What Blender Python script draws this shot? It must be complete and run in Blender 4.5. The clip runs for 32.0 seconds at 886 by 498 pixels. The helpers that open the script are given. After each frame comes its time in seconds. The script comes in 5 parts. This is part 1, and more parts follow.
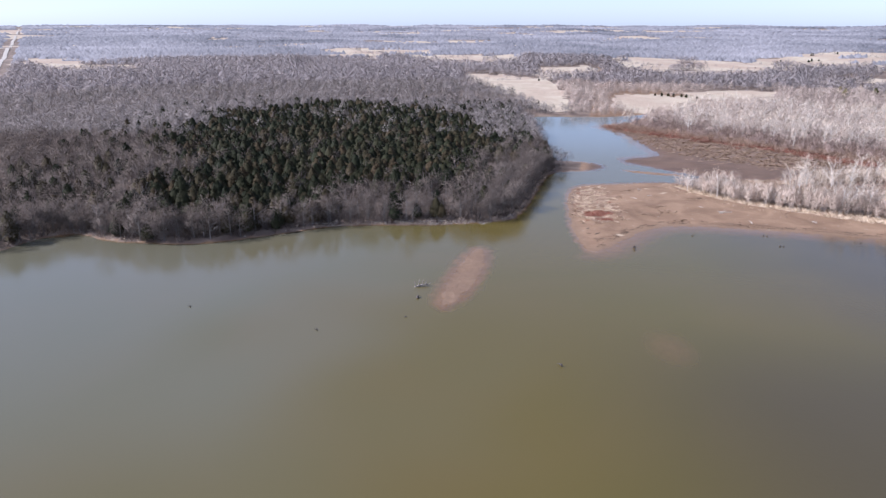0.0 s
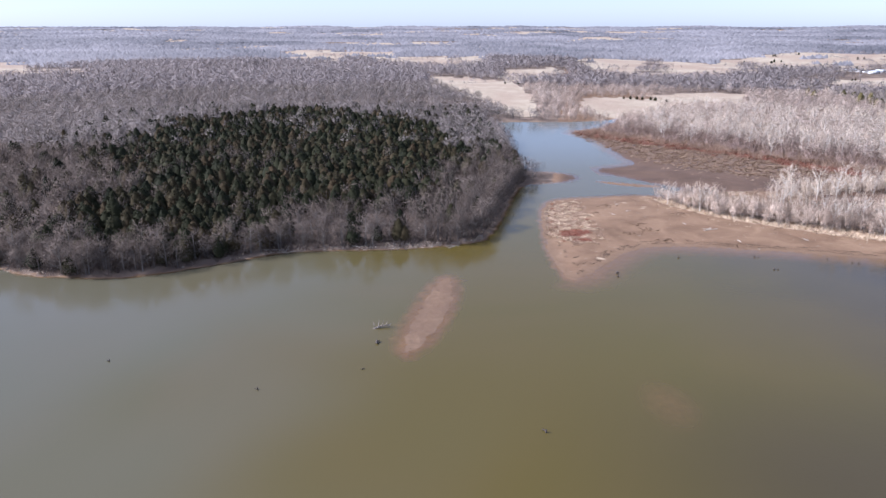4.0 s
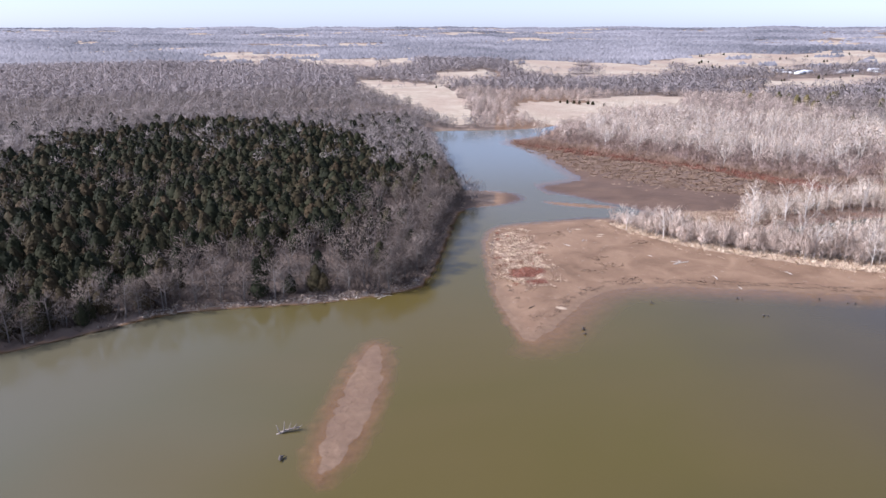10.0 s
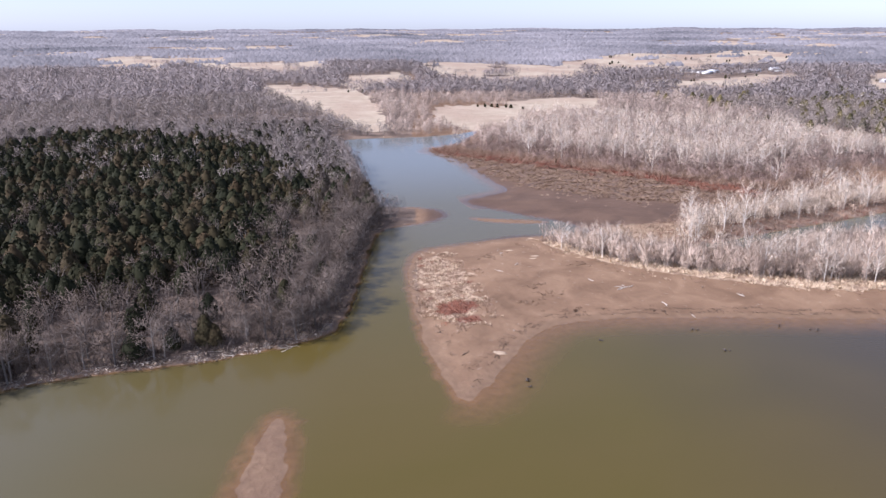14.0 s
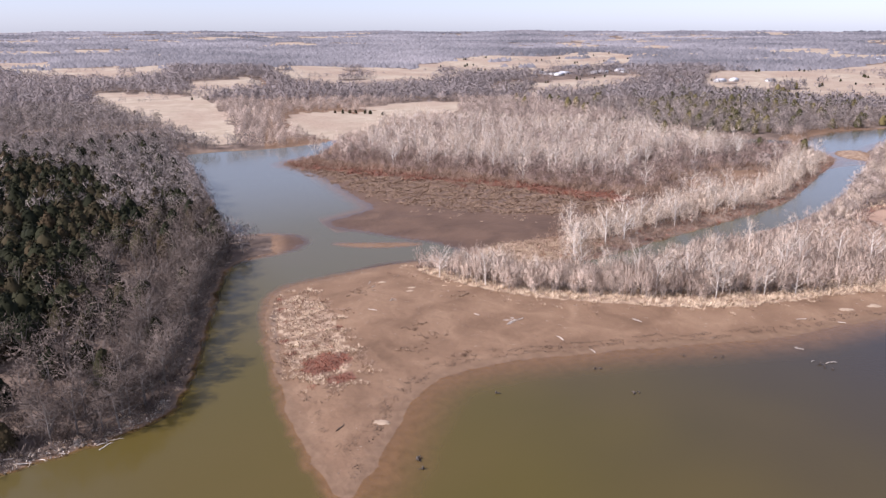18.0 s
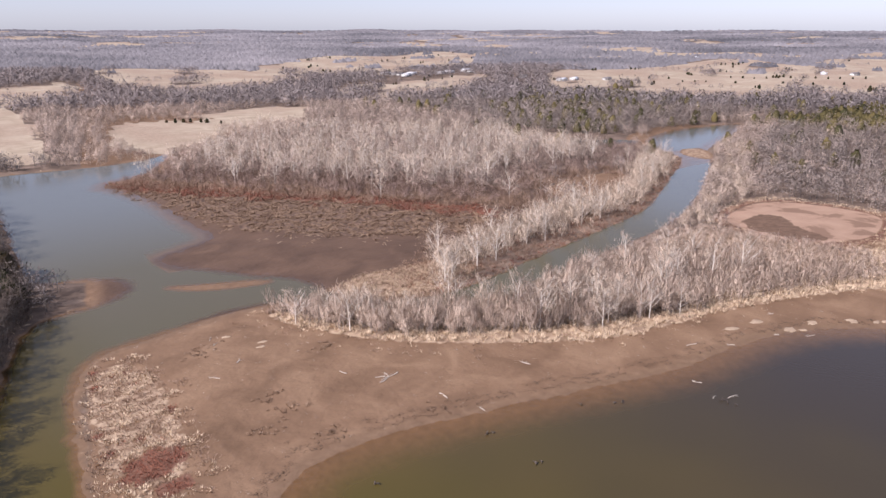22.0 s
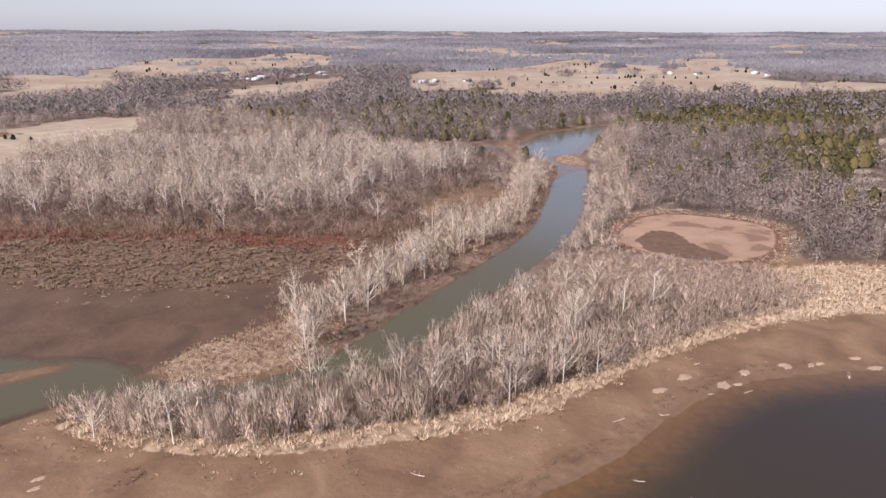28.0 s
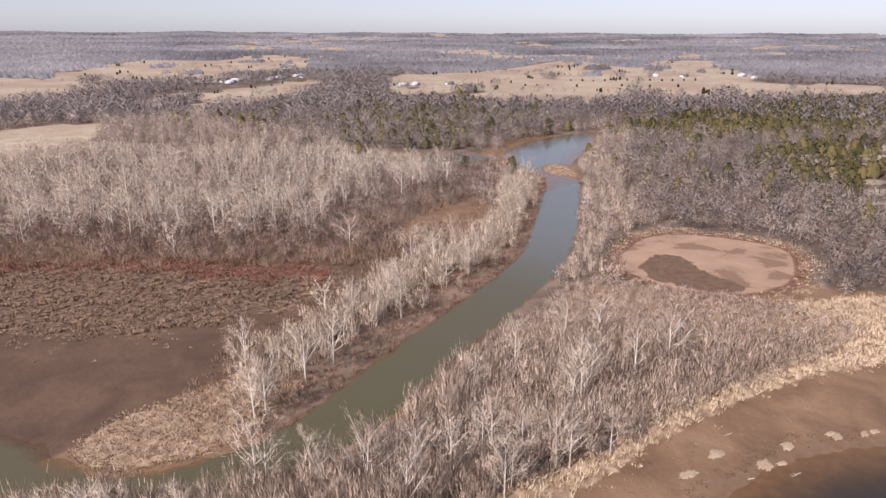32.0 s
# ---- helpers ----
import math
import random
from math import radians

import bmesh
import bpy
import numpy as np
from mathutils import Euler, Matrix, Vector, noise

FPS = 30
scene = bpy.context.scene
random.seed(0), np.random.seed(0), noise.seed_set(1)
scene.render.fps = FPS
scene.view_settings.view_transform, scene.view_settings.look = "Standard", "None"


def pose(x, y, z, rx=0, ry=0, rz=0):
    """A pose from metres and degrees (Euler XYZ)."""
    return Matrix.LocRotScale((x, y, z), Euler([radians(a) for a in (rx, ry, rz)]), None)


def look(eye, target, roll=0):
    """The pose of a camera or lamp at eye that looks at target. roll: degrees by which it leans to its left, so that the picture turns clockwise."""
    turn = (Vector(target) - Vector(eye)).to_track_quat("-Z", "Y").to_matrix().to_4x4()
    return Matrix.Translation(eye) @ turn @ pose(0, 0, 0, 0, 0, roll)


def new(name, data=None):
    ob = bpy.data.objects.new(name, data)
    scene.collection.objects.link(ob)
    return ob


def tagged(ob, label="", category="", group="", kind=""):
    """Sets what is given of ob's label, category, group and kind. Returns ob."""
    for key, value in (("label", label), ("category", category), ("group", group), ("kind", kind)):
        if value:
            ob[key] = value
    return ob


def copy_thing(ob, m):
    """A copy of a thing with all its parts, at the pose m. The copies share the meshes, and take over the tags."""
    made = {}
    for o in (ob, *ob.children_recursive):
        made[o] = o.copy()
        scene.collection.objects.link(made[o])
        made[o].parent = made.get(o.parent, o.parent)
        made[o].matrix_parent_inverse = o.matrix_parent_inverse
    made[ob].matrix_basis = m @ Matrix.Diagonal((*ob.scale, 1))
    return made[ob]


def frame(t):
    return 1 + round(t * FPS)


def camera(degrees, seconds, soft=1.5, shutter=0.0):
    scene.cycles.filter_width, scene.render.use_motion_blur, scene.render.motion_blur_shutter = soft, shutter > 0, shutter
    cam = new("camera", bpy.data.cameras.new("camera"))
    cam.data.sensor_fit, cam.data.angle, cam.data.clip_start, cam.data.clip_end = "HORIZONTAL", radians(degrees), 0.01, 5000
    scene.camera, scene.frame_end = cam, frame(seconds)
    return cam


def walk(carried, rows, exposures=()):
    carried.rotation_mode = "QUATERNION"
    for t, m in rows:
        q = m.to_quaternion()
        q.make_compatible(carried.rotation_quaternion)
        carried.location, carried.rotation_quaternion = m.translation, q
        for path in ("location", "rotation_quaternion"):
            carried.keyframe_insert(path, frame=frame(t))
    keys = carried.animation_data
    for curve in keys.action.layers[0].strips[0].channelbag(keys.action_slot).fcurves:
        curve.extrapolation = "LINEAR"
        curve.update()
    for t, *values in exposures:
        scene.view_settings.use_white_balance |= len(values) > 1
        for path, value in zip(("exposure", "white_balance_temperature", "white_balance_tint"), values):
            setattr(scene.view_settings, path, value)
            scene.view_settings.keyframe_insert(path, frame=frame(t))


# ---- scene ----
# ---------------------------------------------------------------- camera and its flight
PATH = [
    (0, (-0.00, 0.00, 72.00), (-0.00, 95.28, 41.65), 0.04),
    (1, (-0.11, 6.31, 72.14), (0.81, 101.61, 41.84), 0.06),
    (2, (0.12, 12.75, 72.35), (2.47, 108.03, 42.09), 0.04),
    (3, (0.79, 19.40, 72.61), (4.30, 114.66, 42.38), 0.00),
    (3.5, (1.07, 22.74, 72.70), (5.10, 117.97, 42.48), -0.02),
    (5.5, (2.35, 36.61, 73.05), (8.68, 131.72, 42.83), -0.11),
    (6, (2.72, 40.31, 73.14), (9.57, 135.39, 42.93), -0.11),
    (7, (3.39, 47.77, 73.30), (11.52, 142.76, 43.12), -0.11),
    (8, (4.11, 55.26, 73.35), (13.62, 150.13, 43.20), -0.10),
    (9, (4.95, 62.75, 73.32), (16.48, 157.40, 43.18), -0.10),
    (10, (5.91, 70.48, 73.28), (19.66, 164.83, 43.13), -0.08),
    (11, (6.93, 78.17, 73.12), (23.05, 172.15, 42.99), -0.05),
    (12, (8.25, 85.72, 72.94), (26.86, 179.25, 42.86), -0.05),
    (13, (9.91, 93.21, 72.72), (31.37, 186.17, 42.74), -0.17),
    (13.5, (10.81, 96.92, 72.60), (33.99, 189.48, 42.66), -0.22),
    (15.5, (14.43, 111.45, 72.54), (44.80, 201.92, 42.64), -0.20),
    (16, (15.58, 115.09, 72.49), (48.43, 204.68, 42.60), -0.21),
    (17, (17.90, 122.13, 72.33), (55.71, 209.78, 42.53), -0.21),
    (18, (20.41, 129.08, 72.46), (63.02, 214.55, 42.79), -0.13),
    (19, (23.27, 135.72, 72.95), (70.34, 218.82, 43.28), -0.05),
    (20, (26.26, 141.94, 73.59), (77.75, 222.35, 43.87), -0.03),
    (21, (29.63, 148.28, 73.96), (85.33, 225.79, 44.14), -0.04),
    (22, (33.73, 154.60, 74.08), (93.42, 229.07, 44.24), -0.02),
    (23, (37.93, 160.73, 74.12), (101.89, 231.56, 44.25), 0.02),
    (24, (42.64, 166.54, 74.06), (110.47, 233.72, 44.27), 0.05),
    (25, (47.79, 172.37, 73.85), (117.99, 237.08, 44.13), 0.06),
    (26, (53.01, 177.71, 73.74), (124.85, 240.61, 44.02), 0.05),
    (26.5, (55.65, 180.26, 73.72), (128.29, 242.22, 43.99), 0.04),
    (28.5, (66.31, 189.93, 73.38), (139.47, 251.31, 43.70), 0.15),
    (29, (69.23, 192.33, 73.30), (142.42, 253.69, 43.65), 0.17),
    (30, (75.39, 197.09, 73.18), (148.88, 258.12, 43.60), 0.14),
    (31, (81.66, 201.77, 73.16), (155.68, 262.15, 43.57), 0.10),
    (31.5, (84.66, 204.07, 73.24), (159.02, 264.05, 43.67), 0.12),
    (32, (87.60, 206.36, 73.35), (162.30, 265.94, 43.84), 0.16),
]
cam = camera(64.2, 32.0, soft=1.4)
walk(cam, [(t, look(eye, target, roll)) for t, eye, target, roll in PATH],
     exposures=[(0.0, 0.76, 5280, 16), (9.0, 0.76, 5380, 18), (13.5, 0.72, 5520, 20), (19.0, 0.53, 5900, 22), (24.5, 0.30, 6080, 22), (32.0, 0.26, 6280, 20)])

# ---------------------------------------------------------------- sky and sun
SUN_DIR = Vector((-1.0, 0.02, 0.80)).normalized()       # towards the sun
world = bpy.data.worlds.new("winter_sky")
scene.world = world
world.use_nodes = True
wn = world.node_tree
sky = wn.nodes.new("ShaderNodeTexSky")
sky.sky_type = "NISHITA"
sky.sun_disc = False
sky.sun_elevation = math.asin(SUN_DIR.z)
sky.sun_rotation = math.atan2(SUN_DIR.x, SUN_DIR.y)
sky.air_density, sky.dust_density, sky.ozone_density = 0.9, 0.5, 1.6
wn.nodes["Background"].inputs["Strength"].default_value = 0.11
pale = wn.nodes.new("ShaderNodeHueSaturation")          # thin winter haze takes the colour out of the sky
pale.inputs["Saturation"].default_value = 0.6
wn.links.new(sky.outputs["Color"], pale.inputs["Color"])
cool = wn.nodes.new("ShaderNodeMix")
cool.data_type, cool.blend_type = "RGBA", "MULTIPLY"
cool.inputs[0].default_value = 1.0
cool.inputs[7].default_value = (0.95, 0.97, 1.09, 1)
wn.links.new(pale.outputs["Color"], cool.inputs[6])
haze = wn.nodes.new("ShaderNodeMix")                    # an even veil of thin high cloud
haze.data_type = "RGBA"
haze.inputs[0].default_value = 0.35
haze.inputs[7].default_value = (4.0, 4.2, 4.4, 1)
wn.links.new(cool.outputs[2], haze.inputs[6])
wn.links.new(haze.outputs[2], wn.nodes["Background"].inputs["Color"])

sun_data = bpy.data.lights.new("sun", "SUN")
sun_data.energy, sun_data.angle, sun_data.color = 5.5, radians(0.6), (1.0, 0.93, 0.84)
sun = new("sun", sun_data)
sun.matrix_world = look(SUN_DIR * 100, (0, 0, 0))

# ---------------------------------------------------------------- materials


def material(name, dark, light, scale=1.0, rough=0.9, bump=0.0, spread=0.35, third=None, fine=8.0, thin=False, tree=0.0, coarse=0.9, small=0.5):
    """Two colours mixed by coarse and fine noise in metres, with a shift from object to object and piece to piece."""
    m = bpy.data.materials.new(name)
    m.use_nodes = True
    nt = m.node_tree
    b = nt.nodes["Principled BSDF"]
    b.inputs["Roughness"].default_value = rough
    b.inputs["Specular IOR Level"].default_value = 0.15
    geo = nt.nodes.new("ShaderNodeNewGeometry")
    info = nt.nodes.new("ShaderNodeObjectInfo")
    n1 = nt.nodes.new("ShaderNodeTexNoise")
    n1.inputs["Scale"].default_value, n1.inputs["Detail"].default_value = scale, 4
    n2 = nt.nodes.new("ShaderNodeTexNoise")
    n2.inputs["Scale"].default_value, n2.inputs["Detail"].default_value = scale * fine, 3
    nt.links.new(geo.outputs["Position"], n1.inputs["Vector"])
    nt.links.new(geo.outputs["Position"], n2.inputs["Vector"])

    def maths(op, a, c):
        q = nt.nodes.new("ShaderNodeMath")
        q.operation = op
        for s, v in zip(q.inputs, (a, c)):
            if isinstance(v, (int, float)):
                s.default_value = v
            else:
                nt.links.new(v, s)
        return q.outputs[0]
    tone = maths("ADD", maths("MULTIPLY", n1.outputs["Fac"], coarse), maths("MULTIPLY", n2.outputs["Fac"], small))
    if tree:
        # every tree has a tone of its own: by the object, or by the number that a joined wood carries for each of its trees
        own = nt.nodes.new("ShaderNodeAttribute")
        own.attribute_name = "own_tone"
        joined = maths("GREATER_THAN", own.outputs["Fac"], 0.5)
        single = maths("MULTIPLY", info.outputs["Random"], maths("SUBTRACT", 1.0, joined))
        each = maths("ADD", single, maths("MULTIPLY", maths("SUBTRACT", own.outputs["Fac"], 1.0), joined))
        tone = maths("ADD", tone, maths("MULTIPLY", each, tree))
    else:
        tone = maths("ADD", tone, maths("MULTIPLY", info.outputs["Random"], spread))
    tone = maths("ADD", tone, maths("MULTIPLY", geo.outputs["Random Per Island"], spread))
    tone = maths("SUBTRACT", tone, (coarse + small + tree + (spread if tree else 2 * spread)) / 2 - 0.5)
    ramp = nt.nodes.new("ShaderNodeValToRGB")
    ramp.color_ramp.elements[0].position, ramp.color_ramp.elements[0].color = 0.15, (*dark, 1)
    ramp.color_ramp.elements[1].position, ramp.color_ramp.elements[1].color = 0.85, (*light, 1)
    if third:
        ramp.color_ramp.elements.new(0.5).color = (*third, 1)
    nt.links.new(tone, ramp.inputs["Fac"])
    nt.links.new(ramp.outputs["Color"], b.inputs["Base Color"])
    if thin:
        # fine twigs scatter light to both sides
        one, two, half = nt.nodes.new("ShaderNodeBsdfDiffuse"), nt.nodes.new("ShaderNodeBsdfTranslucent"), nt.nodes.new("ShaderNodeMixShader")
        for q in (one, two):
            nt.links.new(ramp.outputs["Color"], q.inputs["Color"])
        nt.links.new(one.outputs[0], half.inputs[1])
        nt.links.new(two.outputs[0], half.inputs[2])
        half.inputs[0].default_value = 0.2
        nt.links.new(half.outputs[0], nt.nodes["Material Output"].inputs["Surface"])
    if bump:
        bn = nt.nodes.new("ShaderNodeBump")
        bn.inputs["Strength"].default_value, bn.inputs["Distance"].default_value = bump, 0.1
        nt.links.new(n2.outputs["Fac"], bn.inputs["Height"])
        nt.links.new(bn.outputs["Normal"], b.inputs["Normal"])
    return m


OAK_BARK = material("oak_bark", (0.10, 0.085, 0.075), (0.20, 0.175, 0.155), 0.4)
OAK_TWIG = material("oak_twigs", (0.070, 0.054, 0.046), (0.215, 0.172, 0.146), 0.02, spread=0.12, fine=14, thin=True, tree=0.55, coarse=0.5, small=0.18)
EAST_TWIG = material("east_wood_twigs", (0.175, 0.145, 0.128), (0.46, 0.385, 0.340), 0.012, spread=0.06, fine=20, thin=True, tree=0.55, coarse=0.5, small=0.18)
# oak twigs again, paler for the deeper wood: haze put into the colour
MID_HAZE_TWIG = material("inner_oak_haze_twigs", (0.125, 0.105, 0.096), (0.335, 0.287, 0.262), 0.012, spread=0.06, fine=20, thin=True, tree=0.55, coarse=0.5, small=0.18)
PALE_BARK = material("pale_bark", (0.42, 0.36, 0.31), (0.78, 0.71, 0.62), 0.3)
PALE_TWIG = material("pale_twigs", (0.42, 0.325, 0.250), (0.84, 0.69, 0.545), 0.02, spread=0.12, fine=14, thin=True, tree=0.55, coarse=0.5, small=0.18)
WILLOW_BARK = material("willow_bark", (0.24, 0.19, 0.16), (0.42, 0.35, 0.30), 0.3)
WILLOW_TWIG = material("willow_twigs", (0.33, 0.250, 0.200), (0.74, 0.59, 0.475), 0.02, spread=0.12, fine=14, thin=True, tree=0.55, coarse=0.5, small=0.18)
# bare-twig grey shifted towards blue: distance haze painted into the colour
FAR_HAZE_TWIG = material("far_woodland_haze", (0.085, 0.083, 0.092), (0.275, 0.255, 0.262), 0.0022, spread=0.05, fine=5, tree=0.18, coarse=1.5, small=0.3)
CEDAR_BARK = material("cedar_bark", (0.10, 0.07, 0.05), (0.18, 0.13, 0.10), 0.5)
CEDAR_LEAF = material("cedar_foliage", (0.010, 0.012, 0.005), (0.054, 0.036, 0.018), 0.03, spread=0.15, third=(0.024, 0.024, 0.010), tree=0.6, coarse=0.35, small=0.12)
PINE_LEAF = material("pine_foliage", (0.038, 0.037, 0.016), (0.132, 0.104, 0.043), 0.02, spread=0.15, tree=0.6, coarse=0.4, small=0.15)
STRAW = material("dry_grass", (0.34, 0.245, 0.155), (0.66, 0.52, 0.37), 0.12, spread=0.35)
RUST = material("rust_brown_weeds", (0.120, 0.043, 0.028), (0.34, 0.138, 0.088), 0.15, spread=0.3)
BRUSH = material("brown_brush", (0.16, 0.098, 0.07), (0.46, 0.33, 0.24), 0.06, spread=0.25, thin=True)
DRIFT = material("bleached_driftwood", (0.32, 0.27, 0.22), (0.62, 0.55, 0.47), 1.5, bump=0.3)
WETWOOD = material("wet_dark_wood", (0.03, 0.024, 0.02), (0.10, 0.08, 0.065), 1.5, rough=0.6, bump=0.3)
SNAGWOOD = material("weathered_snag_wood", (0.13, 0.105, 0.085), (0.30, 0.25, 0.21), 1.5, bump=0.3)
ROCK = material("pale_bank_stone", (0.20, 0.155, 0.115), (0.42, 0.34, 0.265), 0.6, bump=0.4)
MATTED = material("matted_grass", (0.26, 0.19, 0.13), (0.42, 0.32, 0.225), 0.8, spread=0.2, bump=0.5)
# twig grey lightened, with some distance haze painted in
OUTER_HAZE_TWIG = material("outer_haze_twigs", (0.155, 0.132, 0.128), (0.385, 0.332, 0.315), 0.006, spread=0.05, fine=16, thin=True, tree=0.35, coarse=0.6, small=0.2)
MUDTUFT = material("brown_mud_tufts", (0.13, 0.082, 0.056), (0.40, 0.28, 0.19), 0.15, spread=0.3)
CREEK_TWIG = material("creekside_twigs", (0.28, 0.215, 0.180), (0.66, 0.53, 0.44), 0.02, spread=0.12, fine=14, thin=True, tree=0.55, coarse=0.5, small=0.18)
THICKET_TWIG = material("thicket_twigs", (0.15, 0.102, 0.086), (0.46, 0.34, 0.285), 0.02, spread=0.12, fine=14, thin=True, tree=0.55, coarse=0.5, small=0.18)

# ---------------------------------------------------------------- plan of the water, in metres
WEST_SHORE = [(-700, -320), (-420, 150), (-260, 196), (-165, 212), (-147, 222), (-144, 236), (-133, 247), (-120, 236), (-103, 233), (-86, 231), (-70, 238),
              (-53, 247), (-45, 254), (-29, 256), (-8, 256), (10, 258), (24, 262), (29, 268), (34, 284), (42, 312), (50, 343), (56, 355)]
COVE = [(65, 358), (74, 359), (83, 365), (85, 375), (76, 383), (65, 386), (61, 392), (62, 414), (65, 460), (67, 507), (69, 549), (68, 582), (90, 586), (112, 581), (136, 580),
        (160, 588), (176, 604), (160, 572), (146, 549), (131, 533), (113, 524), (123, 504), (127, 467), (125, 430), (127, 403), (114, 396), (99, 390), (102, 380), (111, 368)]
CREEK_NORTH = [(117, 358), (125, 349), (130, 340), (130, 328), (131, 319), (137, 311), (149, 306), (162, 305), (180, 308), (203, 313), (232, 318), (273, 326), (299, 335),
               (324, 348), (365, 369), (403, 388), (415, 402), (428, 429), (458, 456), (509, 469), (545, 465), (585, 458)]
CREEK_SOUTH = [(586, 452), (560, 440), (528, 427), (481, 411), (451, 402), (430, 388), (409, 374), (347, 341), (302, 319), (265, 307), (226, 301), (204, 297), (181, 292), (165, 290),
               (152, 291), (140, 299), (126, 315), (113, 328), (102, 331), (92, 329), (81, 327), (70, 326)]
SPIT = [(61, 321), (55, 304), (51, 280), (48, 255), (47, 236), (49, 221), (56, 228), (66, 240), (75, 250), (85, 255), (99, 254), (114, 250), (132, 245), (151, 239),
        (169, 234), (187, 233), (200, 231), (212, 227), (228, 215), (243, 200), (265, 172), (330, 100), (480, 10), (640, -80), (640, -320)]
SANDBAR = [(13, 229), (14, 218), (13, 205), (10, 192), (6, 179), (0, 171), (-3, 177), (-1, 190), (3, 204), (8, 220)]
SLIVER = [(92, 362), (99, 358), (108, 354), (117, 350), (121, 346), (114, 347), (105, 350), (97, 355)]
SHOAL = (53.0, 150.0)
POND = [(290, 297), (304, 303), (327, 305), (340, 299), (347, 278), (345, 258), (326, 251), (309, 248), (296, 252), (285, 259), (281, 275), (285, 288)]
POND_WET = [(285, 284), (285, 262), (294, 258), (300, 264), (303, 274), (316, 286), (311, 293), (296, 291)]
SLOUGH = [(368, 500), (392, 506), (416, 480), (446, 452), (438, 440), (402, 460), (374, 480)]
CLEARING = [(271, 377), (300, 390), (321, 391), (341, 382), (322, 370), (298, 357), (282, 356), (270, 363)]


def smooth_ring(pts, rounds=2):
    p = np.array(pts, float)
    for _ in range(rounds):
        q = np.roll(p, -1, 0)
        p = np.stack([0.75 * p + 0.25 * q, 0.25 * p + 0.75 * q], 1).reshape(-1, 2)
    return p


def signed(ring, x, y):
    """Distance to a closed ring, positive inside."""
    best = np.full(x.shape, 1e18)
    inside = np.zeros(x.shape, bool)
    a = ring
    b = np.roll(ring, -1, 0)
    for (ax, ay), (bx, by) in zip(a, b):
        dx, dy = bx - ax, by - ay
        t = np.clip(((x - ax) * dx + (y - ay) * dy) / (dx * dx + dy * dy + 1e-12), 0, 1)
        best = np.minimum(best, (x - ax - t * dx) ** 2 + (y - ay - t * dy) ** 2)
        if ay != by:
            inside ^= ((ay > y) != (by > y)) & (x < (bx - ax) * (y - ay) / (by - ay) + ax)
    return np.where(inside, 1, -1) * np.sqrt(best)


def wave_noise(x, y, size, seed=0):
    """Cheap smooth noise, about -1 to 1."""
    r = np.random.RandomState(seed)
    out = np.zeros_like(x)
    for k in range(7):
        ang, ph = r.uniform(0, 6.283), r.uniform(0, 6.283, 2)
        f = 6.283 / size * r.uniform(0.6, 1.9)
        out += np.sin((x * math.cos(ang) + y * math.sin(ang)) * f + ph[0] + 1.3 * np.sin((y * math.cos(ang) - x * math.sin(ang)) * f * 0.7 + ph[1]))
    return out / 3.5


def ramp01(a, b, v):
    t = np.clip((v - a) / (b - a), 0, 1)
    return t * t * (3 - 2 * t)


WATER = smooth_ring(WEST_SHORE + COVE + CREEK_NORTH + CREEK_SOUTH + SPIT)
BAR = smooth_ring(SANDBAR)
SLIV = smooth_ring(SLIVER)
PONDR = smooth_ring(POND)
CLEARR = smooth_ring(CLEARING)
PONDWETR = smooth_ring(POND_WET)
SLOUGHR = smooth_ring(SLOUGH)
CREEK_BAR = smooth_ring([(418, 377), (436, 390), (448, 404), (441, 411), (430, 409), (419, 401), (413, 388)])


def rise(x, y):
    """The land climbs slowly to a far ridge."""
    r = np.hypot(x - 50, y - 150)
    s = np.clip((r - 450) / 4150, 0, 1.2)
    up = 56 * np.minimum(s, 1) ** 1.25 - 300 * np.clip(s - 1, 0, 1) ** 1.2
    bumps = ramp01(500, 1600, r) * (3.5 * wave_noise(x, y, 900, 5) + 2.0 * wave_noise(x, y, 380, 6)) + ramp01(2600, 4300, r) * 3.5 * wave_noise(x, y, 1500, 7)
    return np.maximum(up, -20) + bumps


LOOK_X, LOOK_Y, LOOK_STEP = -720.0, -330.0, 2.0
look_gx, look_gy = np.meshgrid(np.arange(LOOK_X, 660, LOOK_STEP), np.arange(LOOK_Y, 700, LOOK_STEP))
LOOK = -signed(WATER, look_gx, look_gy)


def lookup(x, y):
    """Distance to the water's edge from a table, metre by metre."""
    u = np.clip((x - LOOK_X) / LOOK_STEP, 0, LOOK.shape[1] - 1.001)
    v = np.clip((y - LOOK_Y) / LOOK_STEP, 0, LOOK.shape[0] - 1.001)
    i, j = u.astype(int), v.astype(int)
    a, b = u - i, v - j
    return (LOOK[j, i] * (1 - a) + LOOK[j, i + 1] * a) * (1 - b) + (LOOK[j + 1, i] * (1 - a) + LOOK[j + 1, i + 1] * a) * b


def shore_distance(x, y):
    """Metres inland from the water's edge, negative on the water."""
    d = lookup(x, y)
    return d + 0.5 * wave_noise(x, y, 9, 3) + 0.35 * wave_noise(x, y, 4, 4)


